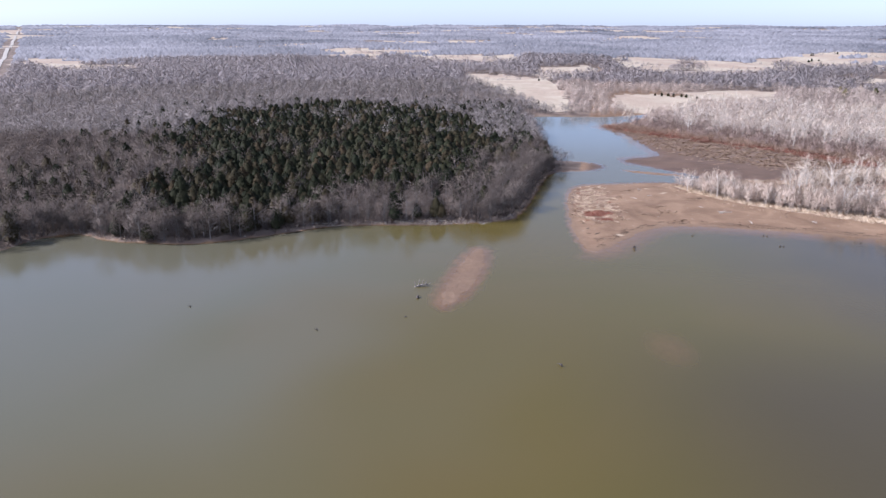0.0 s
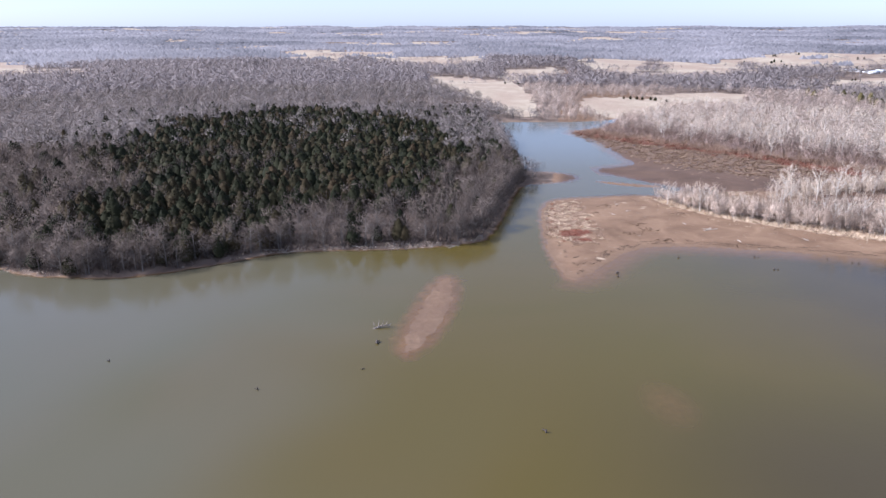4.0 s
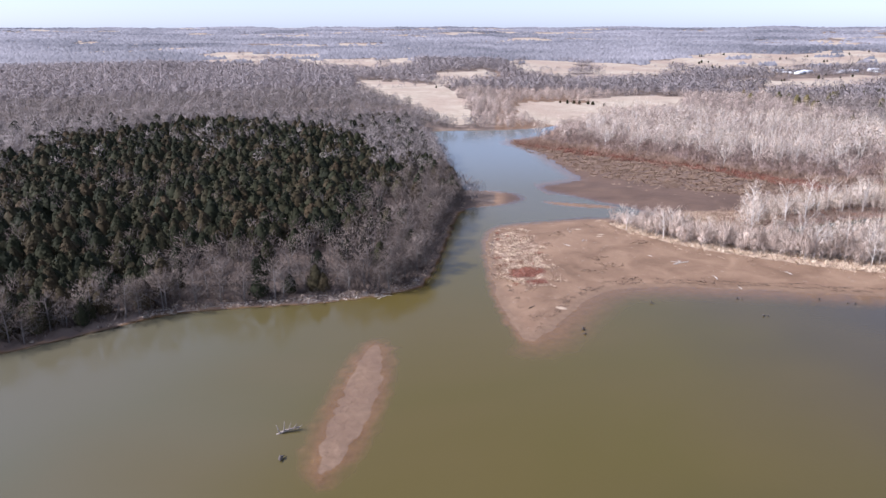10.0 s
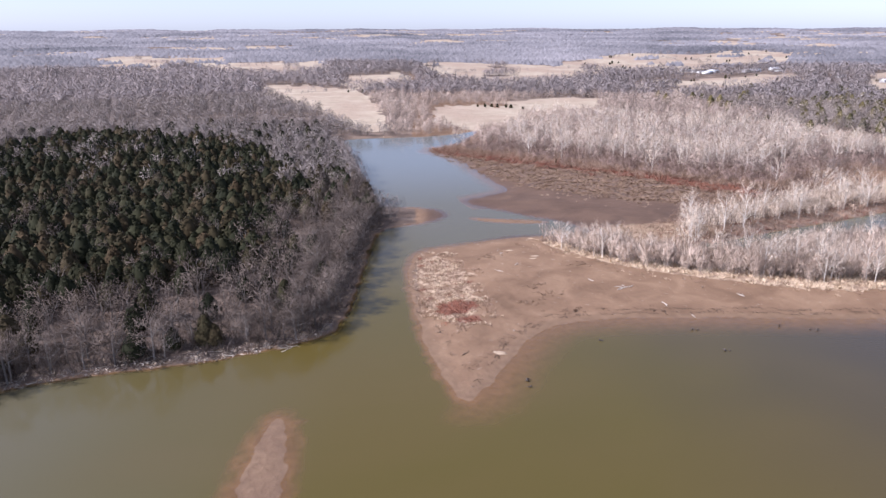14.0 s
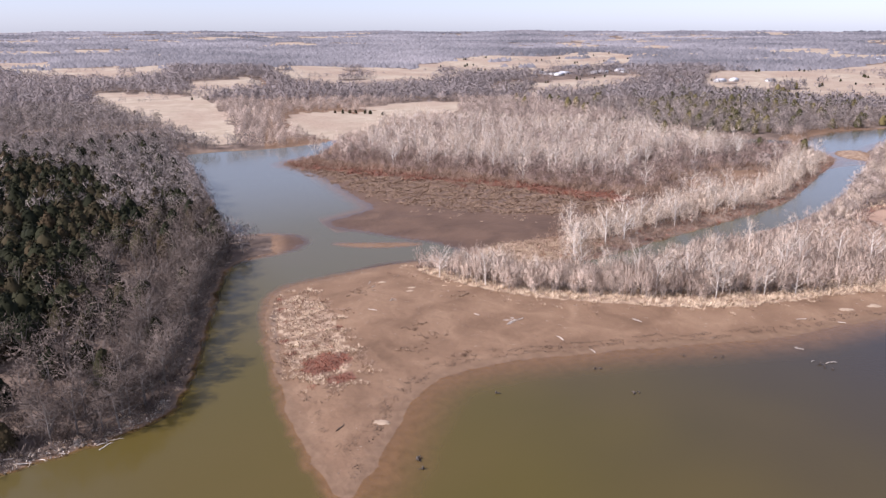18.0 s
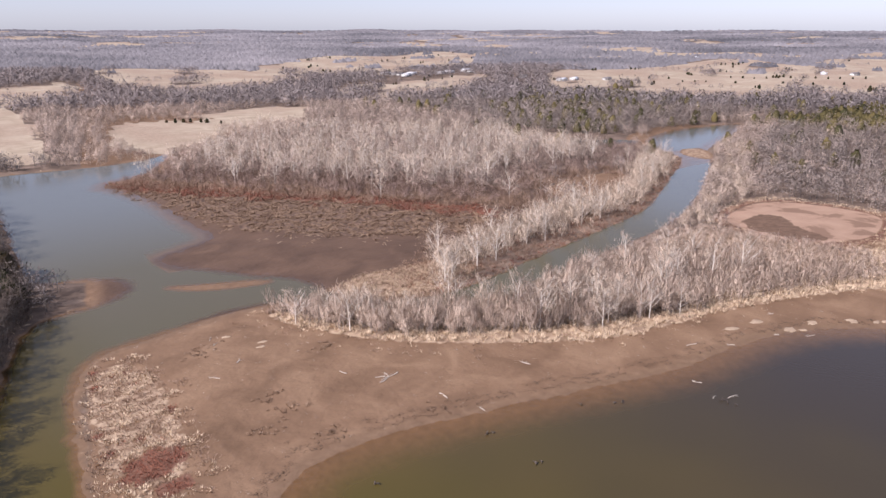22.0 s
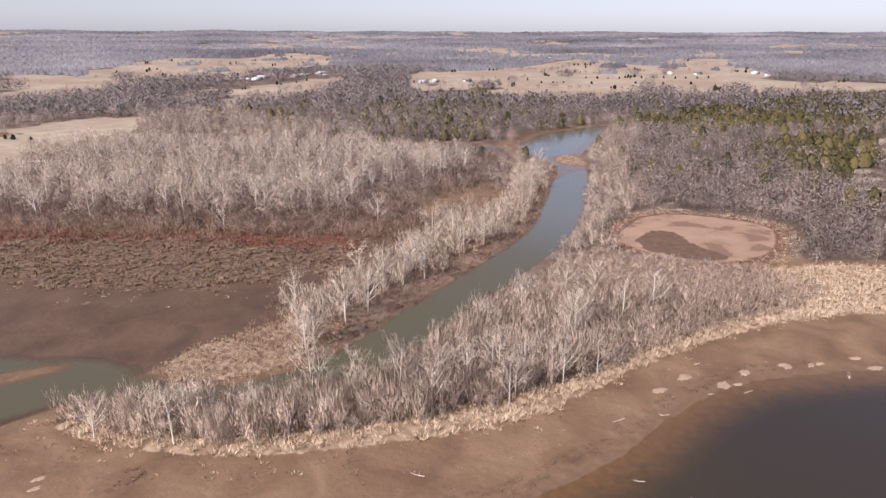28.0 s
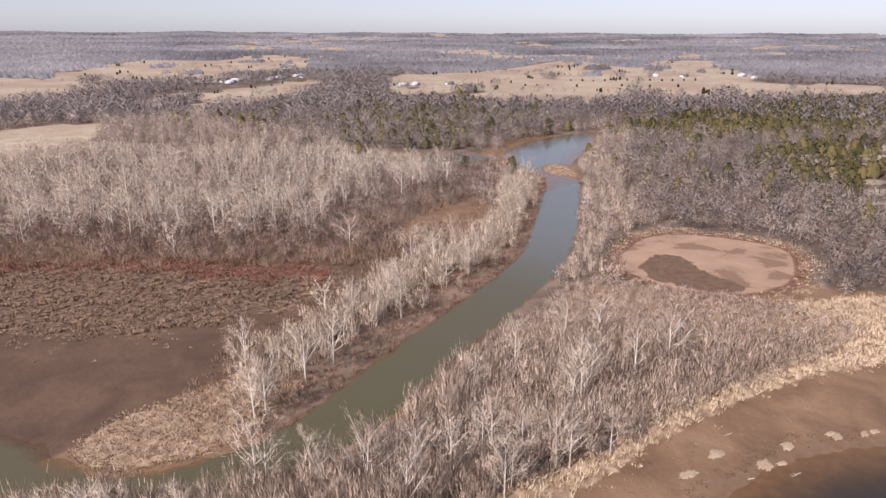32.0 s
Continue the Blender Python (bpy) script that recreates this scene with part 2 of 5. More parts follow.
def height(x, y, d=None):
    d = shore_distance(x, y) if d is None else d
    east = ramp01(-14, 10, x - 42 - 0.22 * (y - 262))
    land_w = 1.1 * ramp01(-0.5, 3.5, d) + 3.2 * ramp01(4, 90, d)
    land_e = 0.045 * np.clip(d, 0, 26) + 0.012 * np.clip(d - 26, 0, 60)
    bed_w = np.maximum(0.12 * d, -3)
    slope = np.where(y < 262, 0.019, np.where((x > 128) & (y > 265), 0.25, 0.06))
    slope = np.where((x > 96) & (y > 372) & (y < 545), 0.022, slope)
    slope = slope + (0.09 - slope) * ramp01(58, 48, x) * ramp01(216, 232, y) * (y < 330)
    bed_e = np.maximum(slope * d, -3)
    z = np.where(d > 0, east * land_e + (1 - east) * land_w, east * bed_e + (1 - east) * bed_w)
    bar = signed(BAR, x, y)
    z = np.maximum(z, np.minimum(0.09, 0.055 * (bar + 0.9 * wave_noise(x, y, 8, 61)) - 0.055 + 0.0022 * (y - 205)))
    z = np.where(d < 0, np.maximum(z, -0.155 - 0.0016 * ((x - SHOAL[0]) ** 2 + 0.35 * (y - SHOAL[1]) ** 2)), z)
    sl = signed(SLIV, x, y)
    z = np.maximum(z, np.minimum(0.18, 0.10 * sl))
    z = np.where(d > 0, z + 0.018 * ramp01(1, 8, d) * wave_noise(x, y, 7, 8), z)
    z = np.maximum(z, np.minimum(0.35, 0.09 * (signed(CREEK_BAR, x, y) + 0.8 * wave_noise(x, y, 9, 77))))
    z = z + rise(x, y) * ramp01(0, 60, d)
    slough = signed(SLOUGHR, x, y)
    return np.where(slough > -6, np.minimum(z, -0.22 * slough), z)


def axis(lo, hi, step, end_lo, end_hi, grow=1.065):
    core = list(np.arange(lo, hi, step))
    s, v = step, core[-1]
    while v < end_hi:
        s *= grow
        v += s
        core.append(v)
    s, v = step, core[0]
    low = []
    while v > end_lo:
        s *= grow
        v -= s
        low.append(v)
    return np.array(low[::-1] + core)


def grid_mesh(name, xs, ys, zfun):
    gx, gy = np.meshgrid(xs, ys)
    gz, attrs = zfun(gx, gy)
    n, m = len(ys), len(xs)
    me = bpy.data.meshes.new(name)
    me.vertices.add(n * m)
    me.vertices.foreach_set("co", np.stack([gx, gy, gz], -1).astype(np.float32).ravel())
    i = (np.arange(n - 1)[:, None] * m + np.arange(m - 1)[None, :]).ravel()
    quads = np.stack([i, i + 1, i + m + 1, i + m], 1)
    me.loops.add(quads.size)
    me.loops.foreach_set("vertex_index", quads.ravel().astype(np.int32))
    me.polygons.add(len(quads))
    me.polygons.foreach_set("loop_start", np.arange(0, quads.size, 4, dtype=np.int32))
    me.polygons.foreach_set("use_smooth", np.ones(len(quads), bool))
    for key, val in attrs.items():
        at = me.attributes.new(key, "FLOAT", "POINT")
        at.data.foreach_set("value", val.astype(np.float32).ravel())
    me.update()
    return me


# plan of the dry fields beyond the woods, in metres
FIELDS = [
    [(22, 1000), (83, 990), (140, 870), (120, 736), (112, 610), (92, 600), (78, 640), (72, 706), (42, 775), (27, 950)],
    [(166, 729), (186, 747), (223, 738), (236, 697), (254, 697), (225, 655), (193, 648), (168, 678)],
    [(239, 780), (347, 756), (325, 706), (255, 706)],
    [(309, 1401), (398, 1411), (487, 1349), (559, 1141), (452, 1053), (339, 1044), (296, 1156)],
    [(-301, 1739), (-32, 1807), (-17, 1617), (-261, 1607)],
    [(-284, 1471), (-151, 1547), (-119, 1438), (-134, 1380)],
    [(-118, 1522), (183, 1569), (110, 1255), (5, 1280)],
    [(135, 1098), (250, 1144), (232, 1034), (131, 1014)],
    [(563, 1399), (740, 1465), (1164, 1474), (1001, 1261), (763, 1174), (610, 1181)],
    [(700, 774), (877, 949), (992, 910), (1469, 976), (1285, 708), (1391, 648), (1460, 611), (1318, 550), (1077, 503), (1177, 343), (1038, 324), (970, 469), (834, 584), (745, 640), (758, 728)],
    [(547, 936), (715, 961), (789, 952), (610, 856), (502, 827), (469, 805)],
    [(291, 784), (326, 781), (353, 760), (331, 712), (296, 705), (267, 718)],
    [(446, 1196), (489, 1311), (531, 1270), (585, 1186), (522, 1093), (453, 1058), (400, 1075)],
    [(709, 1526), (895, 1559), (1143, 1549), (1188, 1467), (945, 1219), (794, 1224), (698, 1403)],
    [(-670, 1145), (-642, 1175), (-482, 1163), (-457, 1102), (-568, 1068)],
    [(-759, 1283), (-661, 1347), (-608, 1237), (-700, 1182)],
    [(580, 321), (628, 268), (589, 263), (584, 289)],
    [(488, 268), (507, 251), (486, 249), (479, 264)],
    [(487, 931), (581, 952), (524, 856), (451, 860)],
    [(247, 767), (346, 754), (327, 712), (270, 715)],
    [(1523, 845), (1710, 726), (1605, 679), (1414, 783)],
]
FIELD_RINGS = [smooth_ring(f, 1) for f in FIELDS]


def field_distance(x, y):
    """Metres into the nearest field; fields run on towards the lake past the crowns that stand before them."""
    d = np.full(x.shape, -1e9)
    z = np.maximum(rise(x, y), 0)
    for up in (0.0, 4.0, 8.0):
        k = np.where(np.hypot(x, y) > 500, (73 - z) / (73 - z - up), 1)
        qx, qy = 30 + (x - 30) * k, 130 + (y - 130) * k
        for ring in FIELD_RINGS if up == 0 else FIELD_RINGS[1:]:
            lo, hi = ring.min(0) - 60, ring.max(0) + 60
            sel = (qx > lo[0]) & (qx < hi[0]) & (qy > lo[1]) & (qy < hi[1])
            if sel.any():
                d[sel] = np.maximum(d[sel], signed(ring, qx[sel], qy[sel]))
    r = np.hypot(x - 60, y - 200)
    d = d + ramp01(350, 600, r) * (7 * wave_noise(x, y, 55, 74) + 5 * wave_noise(x, y, 22, 75))
    copse = wave_noise(0.8 * x + 0.6 * y, 2.2 * (0.8 * y - 0.6 * x), 260, 76) - 0.85
    return np.where((r > 650) & (copse > 0), np.minimum(d, -40 * copse), d)


def far_open(x, y):
    """Open pasture among the woods beyond the farms."""
    r = np.hypot(x - 60, y - 200)
    return ramp01(0.26, 0.34, wave_noise(x, y, 420, 21) * 0.7 + wave_noise(x, y, 1300, 22) * 0.5) * ramp01(1350, 1800, r)


CANE = [(105, 322), (112, 303), (124, 284), (143, 268), (164, 254), (180, 250), (196, 248), (214, 244), (239, 235), (262, 222), (292, 192), (312, 166),
        (330, 182), (316, 222), (300, 238), (285, 247), (262, 240), (220, 254), (195, 262), (168, 268), (146, 281), (130, 294), (119, 308), (112, 322)]
CANER = smooth_ring(CANE)
SPITGRASS = [(60, 316), (70, 319), (73, 306), (72, 290), (70, 275), (67, 263), (60, 256), (54, 262), (53, 278), (55, 298)]
SPITR = smooth_ring(SPITGRASS)
MUDFLAT_WEEDS = [(118, 505), (131, 470), (133, 430), (142, 400), (160, 372), (190, 352), (222, 350), (222, 366), (205, 392), (180, 432), (152, 472), (132, 520)]
WEEDR = smooth_ring(MUDFLAT_WEEDS)
MOUTH = [(132, 329), (140, 334), (158, 330), (176, 327), (180, 313), (160, 308), (146, 309), (136, 314), (132, 320)]
MOUTHR = smooth_ring(MOUTH)
RUST_BAND = [(120, 520), (140, 476), (172, 438), (194, 405), (216, 368), (228, 358), (232, 366), (212, 394), (192, 424), (166, 462), (140, 500), (130, 530)]
RUSTR = smooth_ring(RUST_BAND)


# ---------------------------------------------------------------- where the trees stand
CEDAR_WOOD = smooth_ring([(-112, 240), (-86, 240), (-64, 246), (-56, 262), (-46, 280), (-27, 285), (-8, 293), (8, 322), (17, 348), (26, 400), (31, 470), (24, 500), (-16, 560), (-80, 600), (-140, 560), (-170, 480), (-150, 380), (-120, 320)])
SHADY_WOOD = smooth_ring([(400, 530), (440, 470), (500, 480), (560, 500), (640, 540), (740, 560), (760, 680), (640, 740), (520, 660), (440, 620)])
PINES = smooth_ring([(560, 430), (620, 440), (760, 400), (940, 340), (1000, 310), (660, 275), (620, 310), (590, 370)])
PINES_NEAR = smooth_ring([(520, 325), (580, 310), (620, 265), (455, 246), (440, 258), (470, 288)])
BOTTOM_WOOD = smooth_ring([(118, 528), (140, 494), (166, 464), (192, 426), (216, 394), (240, 366), (262, 362), (268, 382), (300, 396), (345, 388), (380, 400), (405, 420),
                           (440, 480), (400, 520), (350, 590), (300, 680), (230, 690), (160, 640), (150, 580)])
CREEK_STRIP = smooth_ring([(160, 318), (182, 320), (212, 326), (244, 330), (275, 335), (302, 344), (330, 356), (370, 378), (400, 395), (380, 402), (345, 378), (320, 364), (290, 352), (258, 352), (229, 345), (196, 336), (172, 330)])
NEAR_STRIP = smooth_ring([(107, 326), (114, 306), (126, 288), (146, 274), (166, 260), (190, 254), (216, 247), (240, 238), (270, 226), (284, 228), (287, 246), (280, 268), (276, 290), (270, 302),
                          (236, 296), (205, 292), (181, 287), (164, 284), (150, 287), (138, 296), (124, 312), (112, 326)])



def spit_rust(x, y):
    """Patches of rust-red weeds in the grass of the spit."""
    w = 1.2 * wave_noise(x, y, 5, 62)
    p = (np.hypot((x - 61) / 5.4, (y - 270.5) / 4.4) < 1 + 0.28 * w) | (np.hypot((x - 62) / 3.2, (y - 261.5) / 2) < 1 + 0.2 * w)
    return p | ((signed(SPITR, x, y) > -1) & (wave_noise(x, y, 8, 33) > 0.95))


def ground_zones(gx, gy):
    d = shore_distance(gx, gy)
    z = height(gx, gy, d)
    east = ramp01(44, 54, gx - 0.22 * (gy - 262)) * np.where((gx < 90) & (gy > 395), ramp01(90, 110, gx), 1)
    weed = np.maximum(signed(WEEDR, gx, gy), signed(RUSTR, gx, gy))
    lim = np.where(gx < 262, 150, np.where(gy < 262, 75, 14))
    mud = east * (1 - ramp01(lim - 6, lim + 6, d)) * (1 - ramp01(-6, 8, signed(RUSTR, gx, gy))) * (1 - ramp01(500, 600, gx))
    trees = np.maximum(signed(NEAR_STRIP, gx, gy), signed(CREEK_STRIP, gx, gy))
    mud *= 1 - ramp01(-3, 2, trees)
    mud *= 1 - ramp01(150, 165, gx) * (gy > 296) * (gy < 420) * ramp01(22, 14, d) * (d > 0)
    field = np.maximum(ramp01(-4, 4, field_distance(gx, gy)), far_open(gx, gy))
    mud *= 1 - field
    mud = np.maximum(mud, (d < 0) * 1.0)
    mud = np.maximum(mud, ramp01(-2, 2, signed(CREEK_BAR, gx, gy)))
    mud = np.maximum(mud, ramp01(-3, 3, signed(CLEARR, gx, gy)))
    mud = np.maximum(mud, ramp01(-1, 3, signed(PONDR, gx, gy)))
    straw = np.maximum(np.maximum(ramp01(-3, 3, signed(CANER, gx, gy)), 0.55 * ramp01(-3, 3, signed(SPITR, gx, gy))), 0.75 * ramp01(-2, 3, signed(MOUTHR, gx, gy)))
    straw = np.maximum(straw, (d > 0) * 0.42 * ramp01(2.2, 0, np.abs(d - 1)) * (1 - east) * np.maximum(ramp01(-62, -45, gx), ramp01(-108, -118, gx)))
    rust = np.maximum(ramp01(-5, 5, signed(RUSTR, gx, gy) + 4 * wave_noise(gx, gy, 22, 14)), 0.8 * ramp01(-9, 0, signed(PONDR, gx, gy)) * ramp01(3, -1, signed(PONDR, gx, gy)))
    rust = np.maximum(rust, spit_rust(gx, gy) * 1.0)
    creek_bank = ramp01(148, 165, gx) * (gy > 296) * (gy < 420) * (gx < 415) * (d > -0.5) * ramp01(24, 10, d) * (gy > 0.36 * gx + 226)
    rust = np.maximum(rust, 0.40 * creek_bank)
    straw = np.maximum(straw, 0.8 * ramp01(-2, 4, signed(NEAR_STRIP, gx, gy)) * ramp01(215, 250, gx + 0.5 * (gy - 260)))
    straw = straw * (1 - rust)
    straw = np.maximum(straw, 0.5 * ramp01(-2, 2, signed(CREEK_BAR, gx, gy)))
    tussock = ramp01(-7, 4, weed + 4 * wave_noise(gx, gy, 16, 34)) * (1 - 0.6 * rust)
    pondwet = ramp01(-2, 2, signed(PONDWETR, gx, gy) + 1.5 * wave_noise(gx, gy, 8, 78))
    pond = ramp01(-1, 3, signed(PONDR, gx, gy))
    return z, {"mud": mud, "straw": straw, "rust": rust, "field": field, "wet": ramp01(0.32, -0.02, z) * (z < 1) * (1 - 0.85 * ramp01(148, 164, gx) * (gy > 286) * (d > -0.6)), "damp": (1 - field) * ramp01(560, 530, gy) * (1 - 0.35 * ramp01(370, 420, gy)) * (gy > 330) * (gx < 262) * ramp01(46, 60, gx - 0.22 * (gy - 262)) * ramp01(-6, -1, d) + 0.4 * ramp01(-4, 1, signed(BAR, gx, gy)), "pond": pond, "pondwet": pondwet, "tussock": tussock}


def ground_material():
    m = bpy.data.materials.new("lake_shore_ground")
    m.use_nodes = True
    nt = m.node_tree
    b = nt.nodes["Principled BSDF"]
    b.inputs["Specular IOR Level"].default_value = 0.2
    geo = nt.nodes.new("ShaderNodeNewGeometry")

    def tex(scale, detail=5, dist=0.0):
        n = nt.nodes.new("ShaderNodeTexNoise")
        n.inputs["Scale"].default_value, n.inputs["Detail"].default_value, n.inputs["Distortion"].default_value = scale, detail, dist
        nt.links.new(geo.outputs["Position"], n.inputs["Vector"])
        return n.outputs["Fac"]

    def ramp(fac, *stops):
        r = nt.nodes.new("ShaderNodeValToRGB")
        e = r.color_ramp.elements
        e[0].position, e[0].color = stops[0][0], (*stops[0][1], 1)
        e[1].position, e[1].color = stops[-1][0], (*stops[-1][1], 1)
        for p, c in stops[1:-1]:
            e.new(p).color = (*c, 1)
        nt.links.new(fac, r.inputs["Fac"])
        return r.outputs["Color"]

    def attr(name):
        a = nt.nodes.new("ShaderNodeAttribute")
        a.attribute_name = name
        return a.outputs["Fac"]

    def soft(value, rough_noise, amount=0.5, lo=0.42, hi=0.58):
        """Breaks the edge of a zone with noise."""
        q = nt.nodes.new("ShaderNodeMath")
        q.operation = "MULTIPLY_ADD"
        nt.links.new(rough_noise, q.inputs[0])
        q.inputs[1].default_value = amount
        s = nt.nodes.new("ShaderNodeMath")
        s.operation = "SUBTRACT"
        nt.links.new(value, s.inputs[0])
        s.inputs[1].default_value = amount * 0.5
        nt.links.new(s.outputs[0], q.inputs[2])
        r = nt.nodes.new("ShaderNodeMapRange")
        r.inputs["From Min"].default_value, r.inputs["From Max"].default_value = lo, hi
        nt.links.new(q.outputs[0], r.inputs["Value"])
        return r.outputs[0]

    def mix(f, a, c):
        x = nt.nodes.new("ShaderNodeMix")
        x.data_type = "RGBA"
        nt.links.new(f, x.inputs[0])
        nt.links.new(a, x.inputs[6])
        nt.links.new(c, x.inputs[7])
        return x.outputs[2]
    big, mid, fine, grit = tex(0.012, 4), tex(0.09, 6, 0.6), tex(0.5, 6), tex(3.0, 4)
    litter = ramp(mid, (0.25, (0.070, 0.049, 0.037)), (0.5, (0.135, 0.096, 0.072)), (0.78, (0.27, 0.20, 0.15)))
    fieldc = ramp(mid, (0.25, (0.275, 0.217, 0.150)), (0.5, (0.36, 0.291, 0.212)), (0.75, (0.445, 0.368, 0.275)))
    fieldc = mix(ramp(big, (0.4, (0, 0, 0)), (0.62, (1, 1, 1))), fieldc, ramp(fine, (0.3, (0.24, 0.172, 0.125)), (0.7, (0.36, 0.27, 0.195))))
    mudc = ramp(mid, (0.2, (0.108, 0.064, 0.037)), (0.5, (0.188, 0.115, 0.069)), (0.8, (0.262, 0.170, 0.104)))
    mudc = mix(ramp(grit, (0.34, (0.55, 0.55, 0.55)), (0.48, (0, 0, 0))), mudc, ramp(fine, (0.3, (0.095, 0.058, 0.036)), (0.7, (0.17, 0.108, 0.068))))
    mudc = mix(ramp(fine, (0.62, (0, 0, 0)), (0.85, (0.5, 0.5, 0.5))), mudc, ramp(grit, (0.3, (0.16, 0.105, 0.075)), (0.7, (0.26, 0.18, 0.13))))
    wetc = ramp(fine, (0.2, (0.120, 0.075, 0.044)), (0.8, (0.205, 0.130, 0.080)))
    strawc = ramp(fine, (0.25, (0.15, 0.098, 0.065)), (0.5, (0.29, 0.205, 0.138)), (0.78, (0.50, 0.38, 0.26)))
    rustc = ramp(fine, (0.25, (0.085, 0.042, 0.028)), (0.75, (0.20, 0.105, 0.070)))
    pondc = ramp(mid, (0.40, (0.20, 0.125, 0.085)), (0.46, (0.30, 0.195, 0.135)), (0.8, (0.37, 0.25, 0.175)))
    c = mix(soft(attr("field"), fine, 0.3), litter, fieldc)
    c = mix(soft(attr("mud"), mid, 0.5), c, mudc)
    c = mix(soft(attr("wet"), fine, 0.5, 0.45, 0.9), c, wetc)
    dampc = ramp(mid, (0.25, (0.066, 0.038, 0.024)), (0.75, (0.122, 0.073, 0.046)))
    c = mix(soft(attr("damp"), mid, 0.9, 0.3, 0.7), c, dampc)
    tussockc = ramp(tex(0.75, 3), (0.34, (0.045, 0.025, 0.017)), (0.50, (0.120, 0.074, 0.048)), (0.72, (0.215, 0.148, 0.098)))
    c = mix(soft(attr("tussock"), mid, 0.6), c, tussockc)
    c = mix(soft(attr("rust"), fine, 0.8), c, rustc)
    c = mix(soft(attr("straw"), fine, 0.9), c, strawc)
    c = mix(soft(attr("pond"), fine, 0.3), c, pondc)
    c = mix(soft(attr("pondwet"), fine, 0.4), c, ramp(fine, (0.3, (0.105, 0.064, 0.042)), (0.7, (0.16, 0.100, 0.066))))
    nt.links.new(c, b.inputs["Base Color"])
    rg = nt.nodes.new("ShaderNodeMapRange")
    rg.inputs["To Min"].default_value, rg.inputs["To Max"].default_value = 0.95, 0.72
    nt.links.new(attr("wet"), rg.inputs["Value"])
    sheen = nt.nodes.new("ShaderNodeMapRange")              # damp mud shines at a low angle
    sheen.inputs["To Min"].default_value, sheen.inputs["To Max"].default_value = 0.2, 0.3
    nt.links.new(attr("damp"), sheen.inputs["Value"])
    nt.links.new(sheen.outputs[0], b.inputs["Specular IOR Level"])
    less = nt.nodes.new("ShaderNodeMath")
    less.operation = "MULTIPLY_ADD"
    nt.links.new(attr("damp"), less.inputs[0])
    less.inputs[1].default_value = -0.12
    nt.links.new(rg.outputs[0], less.inputs[2])
    nt.links.new(less.outputs[0], b.inputs["Roughness"])
    bp = nt.nodes.new("ShaderNodeBump")
    bp.inputs["Strength"].default_value, bp.inputs["Distance"].default_value = 0.8, 0.35
    nt.links.new(fine, bp.inputs["Height"])
    nt.links.new(bp.outputs["Normal"], b.inputs["Normal"])
    return m


xs = axis(-160, 420, 2.0, -5200, 5200, 1.075)
ys = axis(165, 600, 2.0, -1500, 5300, 1.075)
ground = new("ground", grid_mesh("ground", xs, ys, ground_zones))
ground.data.materials.append(ground_material())
tagged(ground, "brown mud, dry grass and leaf-littered ground of a winter lake shore", "ground", kind="structure")


